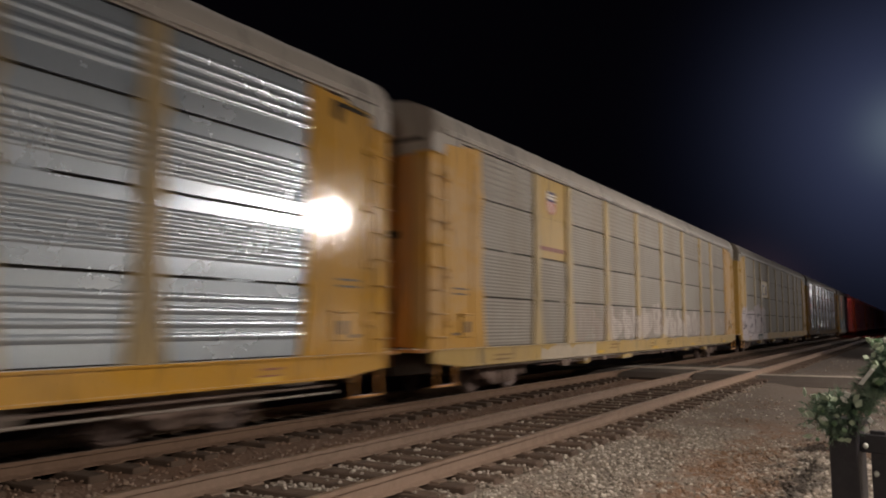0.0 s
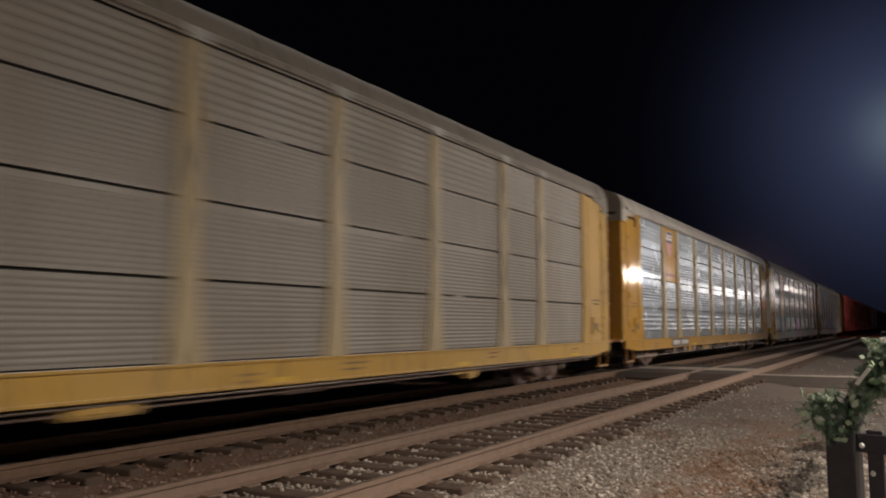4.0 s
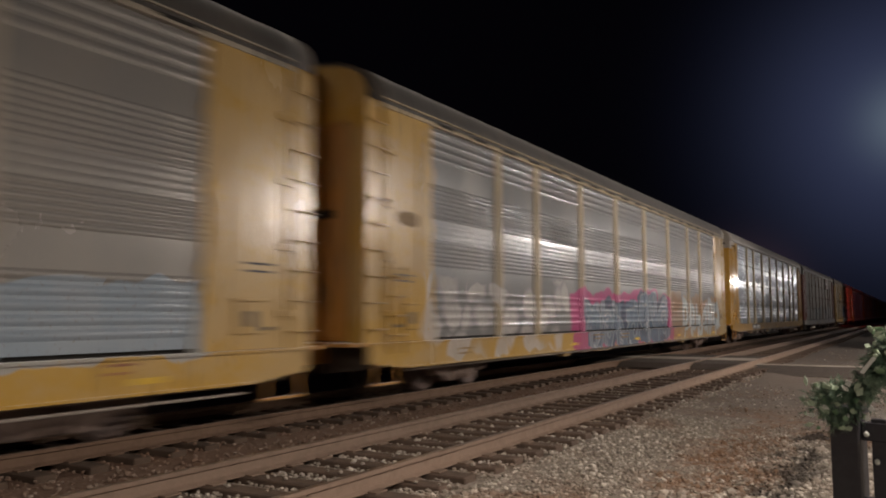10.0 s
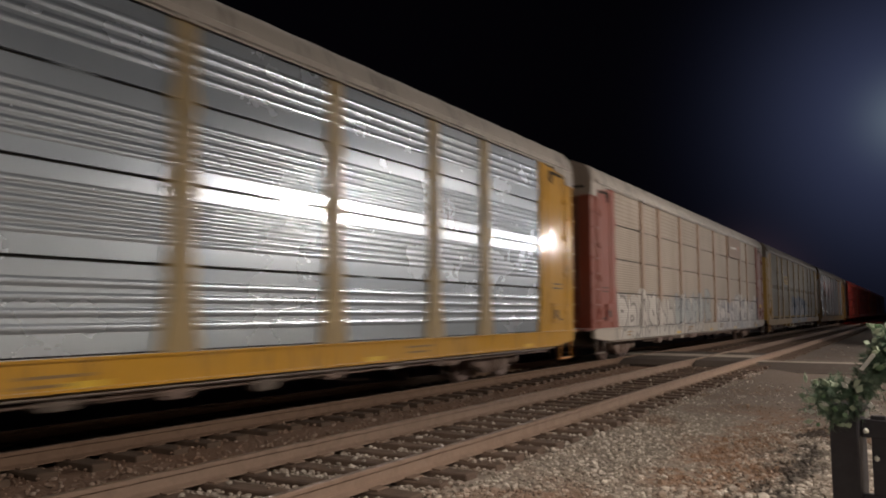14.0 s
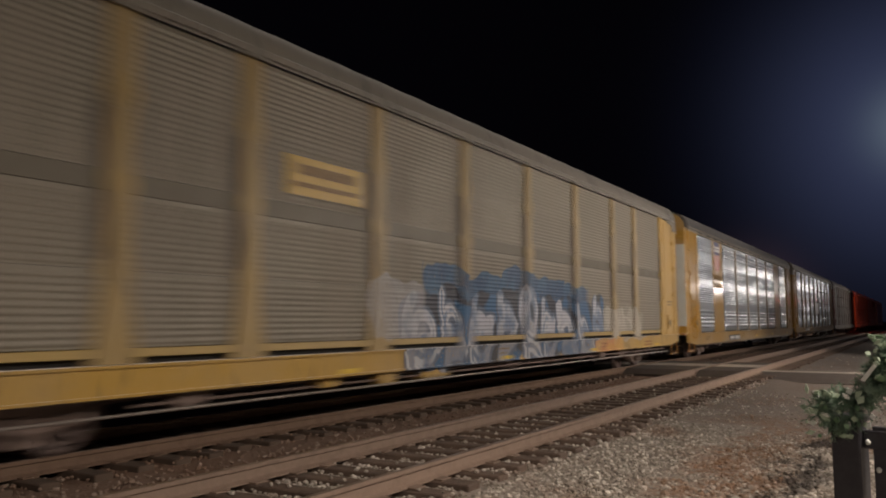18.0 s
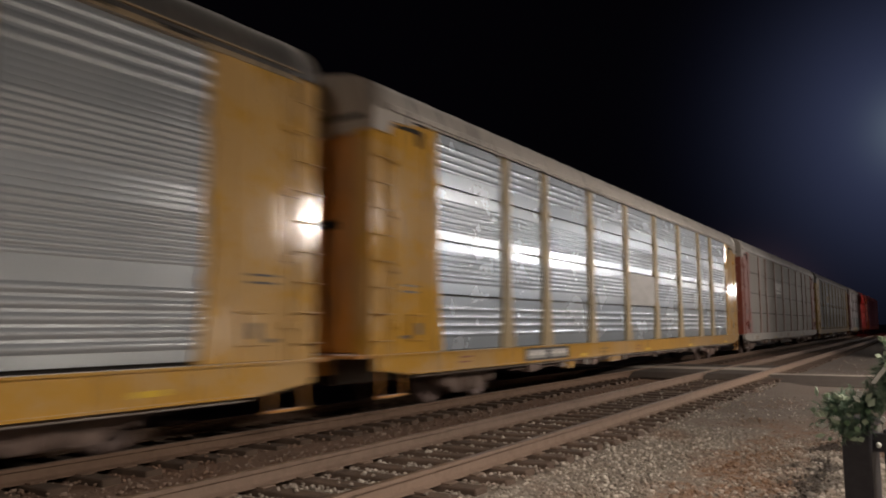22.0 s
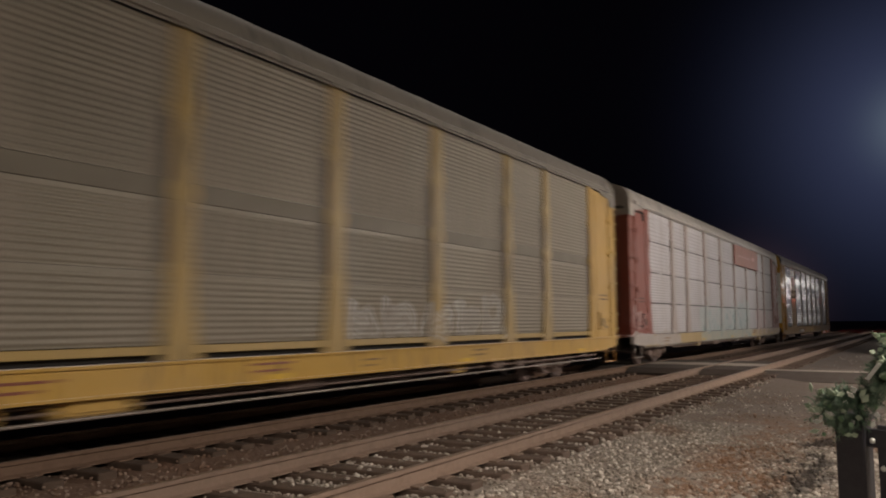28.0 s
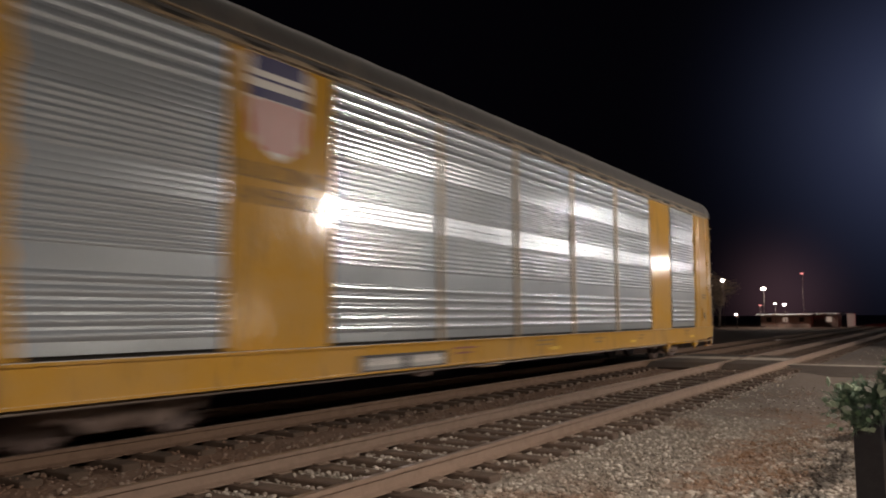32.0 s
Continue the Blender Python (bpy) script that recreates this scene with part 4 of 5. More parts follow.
            decal(plate, 1.532, middle + 0.27 * length, 4.48, 0.13 * length, 0.20, DECAL_FAINT, "emblem", ("shield", shield_mesh))
    for i, y in enumerate(POSTS):
        if post == "thin" and 0 < i < 9:
            near_logo = any(i in (b, b + 1) for b, kd in logos if kd in ("shield", "plain"))
            if not near_logo:
                set_part("post", shared("thin_post", thin_post_mesh), car, posts, pose(1.43, y, 0))
        elif post == "wide" and 0 < i < 9:
            set_part("post", shared("wide_post", wide_post_mesh), car, posts, pose(1.425, y, 0))
        else:
            own = body if i in (0, 9) else posts
            stem = set_part("post", shared("post", post_mesh), car, own, pose(1.43, y, 0))
            set_part("post_foot", shared("post_foot", foot_mesh), stem, own)
            for z in (1.985, 2.97, 3.975):
                set_part("splice_plate", shared("splice_plate", splice_mesh), stem, own, pose(0, 0, z))
    if post != "hat":
        for i in range(18):
            y = -11.2 + i * 22.4 / 17
            decal(car, 1.497, y, 4.925, 0.66, 0.05, SHADE_BLACK, "vent_slot")
    else:
        for y in POSTS[1:9]:
            decal(car, 1.552, y, 4.985, 0.34, 0.15, DECAL_GREY if style == "fine" else top, "roof_bracket")
    # both ends
    for s in (-1, 1):
        flip = Matrix.Identity(4) if s > 0 else mirrored()
        set_part("end_side", shared("end_side", end_side_mesh), car, body, flip, "painted end section with a door seam")
        set_part("end_seam", shared("end_seam", end_seam_mesh), car, body, flip)
        set_part("end_edge", shared("end_edge", end_edge_mesh), car, body, flip)
        for z in (1.45, 2.35, 3.25, 4.15):
            set_part("hinge", shared("hinge", hinge_mesh), car, body, flip @ Matrix.Translation((0, 0, z)))
        box_part = set_part("latch_box", shared("latch_box", latch_box_mesh), car, body, flip, "small raised latch box low on the end")
        set_part("latch", shared("latch", latch_mesh), box_part, DECAL_BLACK)
        set_part("corner_post", shared("corner_post", corner_mesh), car, body, flip)
        set_part("end_door", shared("end_door", end_door_mesh), car, BARE_DOOR if s in bare else door, flip, "ribbed end door")
        for j in range(8):
            set_part("door_rib", shared("door_rib", door_rib_mesh), car, BARE_DOOR if s in bare else door, flip @ Matrix.Translation((-0.98 + j * 0.28, 0, 0)))
        if s in bare:
            set_part("bare_plate", shared("bare_plate", bare_plate_mesh), car, BARE_DOOR, flip, "bare pale metal plate on the corner")
        set_part("door_slot", shared("door_slot", door_slot_mesh), car, SHADE_BLACK, flip, "dark opening in the door")
        set_part("end_cap", shared("end_cap", end_cap_mesh), car, top if post == "hat" else body, flip, "roof end")
        if post == "hat":
            set_part("roof_gusset", shared("roof_gusset", gusset_mesh), car, top, flip)
            if style == "bold" or paint == MAROON:
                set_part("top_bracket", shared("top_bracket", eave_shade_mesh), car, SHADE_BLACK, flip, "dark plate painted as the shaded opening below the roof edge")
            set_part("cap_slot", shared("cap_slot", cap_slot_mesh), car, SHADE_BLACK, flip)
        set_part("end_platform", shared("end_platform", platform_mesh), car, door, flip, "dusty painted end platform")
        set_part("coupler", shared("coupler", coupler_mesh), car, PIPE_STEEL, flip)
        set_part("step", shared("step", stirrup_mesh), car, PIPE_STEEL if paint == MAROON else door, flip)
        for j in range(9):
            set_part("rung", shared("rung", rung_mesh), car, body, flip @ Matrix.Translation((0, 0, 1.2 + j * 0.42)))
        for dz in (2.0, 2.1):
            decal(car, 1.482, s * 12.6, dz, 0.5, 0.03, DECAL_BLACK)
        decal(car, 1.482, s * 12.6, 1.25, 0.55, 0.05, DECAL_BLACK)
    if k == 13:
        for y, z in ((13.12, 4.06), (12.99, 3.23), (13.12, 2.58)):
            decal(car, 1.482, y, z, 0.30, 0.34, DECAL_PALE, "notice", label="pale square notice")
    elif paint == MAROON:
        for j in range(3):
            decal(car, 1.482, 12.58, 2.95 + 0.11 * j, 0.55 - 0.1 * (j == 1), 0.05, DECAL_GREY)
            decal(car, 1.482, 12.72, 2.05 + 0.09 * j, 0.34, 0.045, DECAL_GREY)
        decal(car, 1.482, 12.55, 1.72, 0.52, 0.20, REFLECT_YELLOW, "notice", label="small yellow notice")
    if style == "full":
        ladder = set_part("end_ladder", shared("end_ladder", ladder_mesh), car, body, label="short ladder low on the end")
        for j in range(4):
            set_part("ladder_rung", shared("ladder_rung", ladder_rung_mesh), ladder, body, pose(0, 0, 1.1 + 0.32 * j))
    if k == 14:
        set_part("brake_rail", shared("brake_rail", brake_rail_mesh), car, body, label="long painted rod below the sill")
        set_part("end_hose", shared("end_hose", end_hose_mesh), car, PIPE_STEEL, label="looped pipe at the last corner")
        for y in (8.55, 11.6):
            set_part("hanger_box", shared("hanger_box", hanger_box_mesh), car, body, pose(0, y, 0), "painted box below the sill")
    if k == 5:
        decal(car, 1.482, -12.45, 3.07, 0.75, 0.26, DECAL_SCUFF, "stain", ("oval", oval_mesh))
    if k == 2:
        decal(car, 1.503, -7.95, 0.82, 1.45, 0.30, DECAL_TEAL, "stencil_box", label="dark teal stencil box")
        decal(car, 1.509, -7.95, 0.76, 1.25, 0.12, DECAL_GREY)
    # below the deck
    set_part("underframe", shared("underframe", belly_mesh), car, BLACK_STEEL)
    set_part("brake_rod", shared("brake_rod", brake_mesh), car, TRUCK_STEEL)
    set_part("side_pipe", shared("side_pipe", pipe_mesh), car, PIPE_STEEL, pose(0, 0, 0.43 if k in (0, 3, 4, 8, 12) else 0.50 if style == "full" else 0.585), "thin pipe below the sill")
    set_part("brake_pipe", shared("brake_pipe", trainline_mesh), car, TRUCK_STEEL)
    if style == "bold":
        worn_ends = random.Random(70 + k)
        for i in range(11):
            set_part("cross_bearer", shared("cross_bearer", bearer_mesh), car, worn_ends.choice((BLACK_STEEL, BLACK_STEEL, TRUCK_STEEL, PIPE_STEEL)), pose(0, -7.4 + 1.48 * i, worn_ends.uniform(-0.02, 0.10)))
    lumps = random.Random(90 + k)
    for y in (-7.4, -5.6, -4.1, 1.9, 4.9, 6.3, 7.6):
        if lumps.random() < 0.75:
            set_part("bracket", shared("bracket", bracket_mesh), car, lumps.choice((TRUCK_STEEL, TRUCK_STEEL, sills)), pose(lumps.uniform(-0.12, 0.0), y + lumps.uniform(-0.5, 0.5), lumps.uniform(-0.04, 0.06)))
    set_part("air_tank", shared("air_tank", tank_mesh), car, TRUCK_STEEL, pose(0.75, 3.4, 0.62))
    set_part("gear_box", shared("gear_box", gear_box_mesh), car, sills if paint != MAROON else TRUCK_STEEL, pose(0, -2.4, 0))
    set_part("valve_box", shared("gear_box", gear_box_mesh), car, TRUCK_STEEL, pose(-0.1, 0.9, 0.02))
    rng = random.Random(40 + k)
    for y in (-10.5, -3.6, -0.5, 2.2, 6.0, 10.4):
        if rng.random() < 0.7:
            at_y, at_z, length = y + rng.uniform(-0.6, 0.6), 0.80 + rng.uniform(-0.05, 0.05), rng.uniform(0.3, 0.85)
            ink = rng.choice((DECAL_SCUFF, DECAL_BROWN, DECAL_SCUFF))
            decal(car, 1.502, at_y, at_z + 0.045, length, 0.032, ink)
            decal(car, 1.502, at_y - 0.06, at_z - 0.045, length * rng.uniform(0.6, 1.0), 0.032, ink)
    if boards:
        zb, middle = (0.69, -5.34) if style == "full" else (0.805, -7.13)
        for y in (middle - 0.59, middle + 0.59):
            decal(car, 1.503, y, zb, 1.19, 0.27, DECAL_BLACK, "number_board")
            decal(car, 1.508, y, zb, 0.98, 0.18, DECAL_GREY, "board_face")
            for j, w in enumerate((0.10, 0.16, 0.07, 0.2, 0.12)):
                decal(car, 1.513, y - 0.38 + j * 0.19, zb + 0.02 * (j % 2), w, 0.10 if j % 2 else 0.05, DECAL_WHITE)
    for y in (-5.0, 0.2, 5.2, 10.9):
        decal(car, 1.504, y, 0.70, 0.42, 0.07, REFLECT_YELLOW, "reflector")
    for s in (-1, 1):
        truck = set_part("truck", shared("truck", truck_mesh), car, TRUCK_STEEL, pose(0, s * 10.05, 0), "cast steel truck frame")
        for a in (-0.865, 0.865):
            w = set_part("wheelset", shared("wheelset", wheelset_mesh), truck, WHEEL_STEEL, pose(0, a, 0.416), "steel wheels on an axle")
            WHEELSETS.append((k, s * 10.05 + a, w, a))
    return car


SILVER = ((0.515, 0.605, 0.71), 0.62, 0.205, 0.08)
DULL = ((0.335, 0.352, 0.377), 0.36, 0.125, 0.24)
SMOOTH = ((0.555, 0.62, 0.69), 0.54, 0.14, 0.10)
GREY = ((0.31, 0.295, 0.27), 0.25, 0.55, 0.5)
BEIGE = ((0.212, 0.187, 0.140), 0.22, 0.46, 0.6)
PALE = ((0.51, 0.50, 0.53), 0.25, 0.46, 0.25)
ROOF_WHITE, ROOF_GREY, ROOF_BEIGE = (0.39, 0.365, 0.335), (0.07, 0.066, 0.064), (0.215, 0.195, 0.165)
W_, C_, P_, B_, M_, O_ = (0.62, 0.62, 0.62), (0.09, 0.27, 0.42), (0.36, 0.18, 0.38), (0.03, 0.10, 0.34), (0.45, 0.05, 0.20), (0.55, 0.22, 0.06)
ORANGE_YELLOW = (0.56, 0.318, 0.055)
FADED_YELLOW = (0.53, 0.327, 0.066)
OCHRE = (0.36, 0.272, 0.135)
DUSTY_YELLOW = (0.42, 0.30, 0.12)

autorack(0, YELLOW, "bold", SILVER, ROOF_WHITE, "bright galvanised autorack car with yellow ends and sill", post_paint=OCHRE)
autorack(1, YELLOW, "fine", GREY, ROOF_WHITE, "dusty grey autorack car with yellow ends and faded spray paint", post_paint=(0.45, 0.34, 0.16), sill_paint=(0.48, 0.325, 0.09),
         tags=[(-6.5, 12.5, 1.0, 1.95, (0.42, 0.35, 0.33), (0.37, 0.31, 0.285), (0.36, 0.26, 0.235), 0.40, "letters"), (-4.0, 6.4, 1.0, 2.05, (0.58, 0.54, 0.52), (0.50, 0.46, 0.44), (0.36, 0.31, 0.29), 0.65, "letters"),
               (-8.9, -5.2, 0.55, 1.02, (0.52, 0.47, 0.40), (0.45, 0.41, 0.35), (0.52, 0.47, 0.4), 0.8)], logos=[(1, "shield")], boards=False)
autorack(2, FADED_YELLOW, "fine", GREY, ROOF_BEIGE, "grey autorack car with yellow posts and a large white spray-painted tag", post_paint=(0.44, 0.36, 0.22),
         tags=[(-13.2, -5.6, 0.55, 2.45, (0.55, 0.50, 0.54), (0.50, 0.46, 0.51), (0.55, 0.50, 0.54), 0.92), (-12.6, -6.0, 0.8, 2.3, (0.10, 0.085, 0.12), (0.16, 0.13, 0.17), (0.1, 0.09, 0.12), 0.8, "marks"),
               (-9.0, -6.9, 2.2, 2.6, (0.60, 0.38, 0.20), (0.55, 0.35, 0.2), (0.6, 0.38, 0.2), 0.6, "blobs")], logos=[(2, "yellow_sign")], boards=False)
autorack(3, YELLOW, "bold", SILVER, ROOF_WHITE, "bright galvanised autorack car with yellow ends and an emblem panel", post_paint=OCHRE, logos=[(1, "shield")])
autorack(4, FADED_YELLOW, "full", ((0.33, 0.325, 0.325), 0.30, 0.15, 0.26), ROOF_GREY, "dull silver autorack car with red emblems and colourful spray paint", post="wide", post_paint=(0.37, 0.33, 0.265),
         tags=[(-9.8, -1.1, 0.55, 2.15, C_, (0.13, 0.31, 0.44), C_, 0.75), (-9.2, -1.5, 0.60, 1.95, W_, (0.045, 0.05, 0.06), (0.30, 0.33, 0.36), 0.95, "patch", (0.26, 0.29, 0.32)), (-1.2, 1.7, 0.55, 1.95, P_, (0.40, 0.22, 0.41), P_, 0.85),
               (2.0, 8.0, 0.55, 2.1, (0.30, 0.38, 0.33), (0.19, 0.26, 0.22), (0.56, 0.60, 0.56), 0.85, "patch"), (9.0, 11.7, 0.9, 1.9, (0.30, 0.42, 0.55), (0.34, 0.44, 0.55), (0.34, 0.44, 0.55), 0.6, "cloud")],
         logos=[(1, "red_bars"), (7, "red_bars")], boards=False, bare=(-1,))
autorack(5, FADED_YELLOW, "full", DULL, ROOF_GREY, "dull silver autorack car with yellow body, covered in spray paint", post="wide", post_paint=(0.42, 0.335, 0.20),
         tags=[(-12.0, -5.0, 0.62, 2.25, (0.60, 0.58, 0.58), (0.50, 0.485, 0.48), (0.36, 0.35, 0.35), 0.75, "blobs"), (-4.9, 4.5, 0.5, 2.3, M_, (0.42, 0.07, 0.22), M_, 0.9), (-4.1, 4.0, 0.52, 2.12, (0.17, 0.255, 0.325), (0.05, 0.095, 0.145), (0.27, 0.34, 0.37), 0.95, "patch", (0.09, 0.16, 0.23)),
               (4.4, 12.2, 0.6, 2.2, (0.38, 0.19, 0.07), (0.42, 0.3, 0.2), (0.4, 0.2, 0.07), 0.7, "cloud"), (6.0, 12.2, 0.58, 2.1, (0.60, 0.68, 0.74), (0.46, 0.54, 0.60), (0.36, 0.30, 0.22), 0.95, "letters")],
         logos=[(2, "dark_mark")], boards=False)
autorack(6, YELLOW, "bold", SILVER, ROOF_WHITE, "bright galvanised autorack car with a dark emblem and yellow sill", post_paint=OCHRE, logos=[(2, "dark_mark")])
autorack(7, MAROON, "fine", ((0.35, 0.295, 0.245), 0.18, 0.5, 0.5), ROOF_WHITE, "brown-grey autorack car with red-brown ends and worn spray paint", post_paint=(0.26, 0.17, 0.11), sill_paint=(0.42, 0.38, 0.33),
         tags=[(-11.6, -1.0, 0.6, 2.1, (0.52, 0.51, 0.49), (0.32, 0.31, 0.30), (0.11, 0.105, 0.11), 0.8, "patch", (0.42, 0.41, 0.39)), (-5.0, 0.6, 0.95, 2.35, (0.16, 0.19, 0.22), (0.40, 0.42, 0.42), (0.10, 0.11, 0.13), 0.85, "letters", (0.28, 0.34, 0.36)),
               (1.4, 11.7, 0.6, 2.15, (0.60, 0.59, 0.58), (0.32, 0.33, 0.37), (0.10, 0.105, 0.13), 0.85, "patch", (0.20, 0.22, 0.27))], logos=[(6, "banner")], boards=False)
autorack(8, FADED_YELLOW, "plain", BEIGE, ROOF_BEIGE, "beige-grey autorack car with yellow posts and blue and white spray paint", post_paint=(0.38, 0.27, 0.115), sill_paint=(0.47, 0.29, 0.06),
         tags=[(-2.9, 5.0, 1.45, 2.5, (0.016, 0.07, 0.17), (0.03, 0.11, 0.22), B_, 0.92, "cloud"), (-3.5, 6.3, 0.52, 2.2, (0.46, 0.48, 0.55), (0.035, 0.04, 0.055), (0.10, 0.13, 0.19), 0.97, "patch", (0.03, 0.115, 0.25)),
               (6.2, 9.8, 0.9, 2.0, (0.46, 0.43, 0.38), (0.42, 0.39, 0.33), (0.5, 0.47, 0.42), 0.75, "patch"), (5.2, 7.6, 0.6, 1.02, O_, (0.6, 0.36, 0.08), O_, 0.85), (-4.4, -2.9, 1.1, 2.2, (0.40, 0.40, 0.42), (0.34, 0.34, 0.35), (0.4, 0.4, 0.42), 0.6)], logos=[(2, "small_sign")], boards=False)
autorack(9, ORANGE_YELLOW, "full", SMOOTH, ROOF_GREY, "galvanised autorack car with yellow emblem panels and bare end door", post="thin", post_paint=(0.30, 0.225, 0.135), logos=[(1, "shield"), (7, "plain")], bare=(-1,))
autorack(10, YELLOW, "bold", SILVER, ROOF_WHITE, "bright galvanised autorack car with a grey repair plate", post_paint=OCHRE, logos=[(4, "grey_patch")])
autorack(11, MAROON, "fine", ((0.25, 0.235, 0.217), 0.25, 0.5, 0.5), ROOF_WHITE, "grey autorack car with dark red-brown ends and pale spray paint", post_paint=(0.24, 0.15, 0.12), sill_paint=(0.40, 0.37, 0.33),
         tags=[(-9.0, 11.7, 1.0, 1.8, (0.36, 0.345, 0.33), (0.31, 0.295, 0.28), (0.39, 0.38, 0.36), 0.4, "marks")], logos=[(3, "white_mark")], boards=False)
autorack(12, FADED_YELLOW, "plain", BEIGE, ROOF_BEIGE, "beige-grey autorack car with tall yellow posts and a lettered sign", post_paint=DUSTY_YELLOW,
         tags=[(-11.0, -8.6, 0.9, 1.7, (0.44, 0.43, 0.42), (0.40, 0.38, 0.36), (0.46, 0.45, 0.44), 0.6), (1.5, 7.0, 1.1, 1.9, (0.42, 0.41, 0.40), (0.36, 0.34, 0.3), (0.36, 0.34, 0.3), 0.45)], logos=[(2, "small_sign")], boards=False)
autorack(13, MAROON, "coarse", PALE, ROOF_WHITE, "pale grey autorack car with red-brown ends and a red-brown banner", post_paint=(0.33, 0.27, 0.24), sill_paint=DUSTY_YELLOW,
         tags=[(-13.8, -8.3, 0.6, 1.05, (0.42, 0.39, 0.38), (0.38, 0.35, 0.34), (0.42, 0.39, 0.38), 0.9), (-13.6, -12.2, 1.1, 2.0, (0.50, 0.40, 0.40), (0.30, 0.12, 0.10), (0.45, 0.33, 0.32), 0.4, "letters"),
               (-5.2, 5.0, 0.5, 2.3, (0.36, 0.47, 0.47), (0.44, 0.47, 0.47), (0.36, 0.47, 0.47), 0.6, "cloud"), (-4.8, 4.6, 0.6, 2.2, (0.20, 0.32, 0.34), (0.28, 0.36, 0.37), (0.2, 0.3, 0.3), 0.7, "marks"),
               (6.6, 11.8, 0.7, 2.1, (0.56, 0.42, 0.42), (0.50, 0.43, 0.43), (0.38, 0.28, 0.28), 0.65, "letters")], logos=[(5, "banner")], boards=False)
autorack(14, YELLOW, "full", SMOOTH, ROOF_GREY, "bright galvanised last autorack car with yellow emblem panels", post="thin", post_paint=(0.30, 0.225, 0.135), logos=[(1, "shield"), (7, "plain")], bare=(-1,))

# ---- level crossing ----
def crossing():
    root = new("level_crossing")
    tagged(root, "road crossing of dark panels and pale concrete across the tracks", "level crossing")
    edges = sorted([NEAR_TRACK - GAUGE / 2, NEAR_TRACK + GAUGE / 2, TRAIN_TRACK - GAUGE / 2, TRAIN_TRACK + GAUGE / 2])
    lanes = [(-16.0, edges[0] - 0.06)] + [(a + 0.09, b - (0.06 if i != 1 else 0.06)) for i, (a, b) in enumerate(zip(edges, edges[1:]))] + [(edges[3] + 0.06, 6.0)]
    for i, (a, b) in enumerate(lanes):
        top = RAIL - 0.012
        bm = bmesh.new()
        if i < 4:
            prism(bm, [(23.6, -0.2), (23.6, 0.02), (24.1, top - 0.02), (25.85, top), (25.85, -0.2)], "x", a, b)
        else:
            prism(bm, [(23.9, -0.2), (23.9, -0.11), (24.6, -0.03), (25.85, 0.06), (25.85, -0.2)], "x", a, b)
        part("road_panel", bm, PANEL_DARK, root, "dark worn asphalt panel")
        bm = bmesh.new()
        if i < 4:
            box(bm, a, b, 25.865, 27.3, -0.10, top + 0.004, 0.012)
        else:
            prism(bm, [(25.865, -0.2), (25.865, 0.066), (26.6, 0.06), (27.2, -0.10), (27.2, -0.2)], "x", a, b)
        part("concrete_strip", bm, PANEL_PALE, root, "pale concrete strip")
        if 0 < i < 4:
            bm = bmesh.new()
            prism(bm, [(27.32, -0.2), (27.32, top), (29.2, top - 0.01), (29.9, 0.03), (29.9, -0.2)], "x", a, b)
            part("road_panel", bm, PANEL_DARK, root, "dark worn asphalt panel")


crossing()


# ---- street lamps beside the track ----
LENS = Nodes("lamp_lens")
LENS.put(LENS.bsdf.inputs["Emission Color"], (1.0, 0.88, 0.74))
LENS.put(LENS.bsdf.inputs["Emission Strength"], 40.0)
LENS = LENS.done((0.8, 0.8, 0.8), 0.4)
POLE_GREEN = worn("pole_paint", (0.03, 0.035, 0.033), (0.06, 0.055, 0.05), 0.4, 5, 0.5)


def street_lamp(x, y):
    root = new("street_lamp")
    root.location = (x, y, -0.08)
    tagged(root, "dark painted street lamp with a lit flat head", "street lamp", "street lamps along the track")
    bm = bmesh.new()
    lathe(bm, [(0.0, 0.17), (0.12, 0.17), (0.16, 0.12), (0.6, 0.10), (0.66, 0.08)], (0.55, 0, 0), "z", 14)
    part("base", bm, POLE_GREEN, root)
    bm = bmesh.new()
    tube(bm, (0.55, 0, 0.66), (0.55, 0, 6.25), 0.075, 12, 0.045)
    part("pole", bm, POLE_GREEN, root)
    bm = bmesh.new()
    tube(bm, (0.55, 0, 6.2), (0.0, 0, 6.32), 0.035, 8)
    part("arm", bm, POLE_GREEN, root)
    bm = bmesh.new()
    prism(bm, [(-0.5, 6.27), (0.05, 6.25), (0.05, 6.38), (-0.15, 6.42), (-0.42, 6.36)], "y", -0.16, 0.16)
    head = part("head", bm, POLE_GREEN, root)
    bm = bmesh.new()
    box(bm, -0.42, -0.06, -0.11, 0.11, 6.22, 6.25, 0.01)
    part("lens", bm, LENS, head, "glowing lamp lens")


for lx, ly, *_ in LAMPS:
    street_lamp(lx, ly)

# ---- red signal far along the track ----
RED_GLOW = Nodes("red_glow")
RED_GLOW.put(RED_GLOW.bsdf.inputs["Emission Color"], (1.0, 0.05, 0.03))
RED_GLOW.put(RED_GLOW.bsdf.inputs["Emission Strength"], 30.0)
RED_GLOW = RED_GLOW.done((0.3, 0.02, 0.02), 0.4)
WHITE_GLOW = Nodes("white_glow")
WHITE_GLOW.put(WHITE_GLOW.bsdf.inputs["Emission Color"], (1.0, 0.86, 0.74))
WHITE_GLOW.put(WHITE_GLOW.bsdf.inputs["Emission Strength"], 22.0)
WHITE_GLOW = WHITE_GLOW.done((0.8, 0.8, 0.8), 0.4)


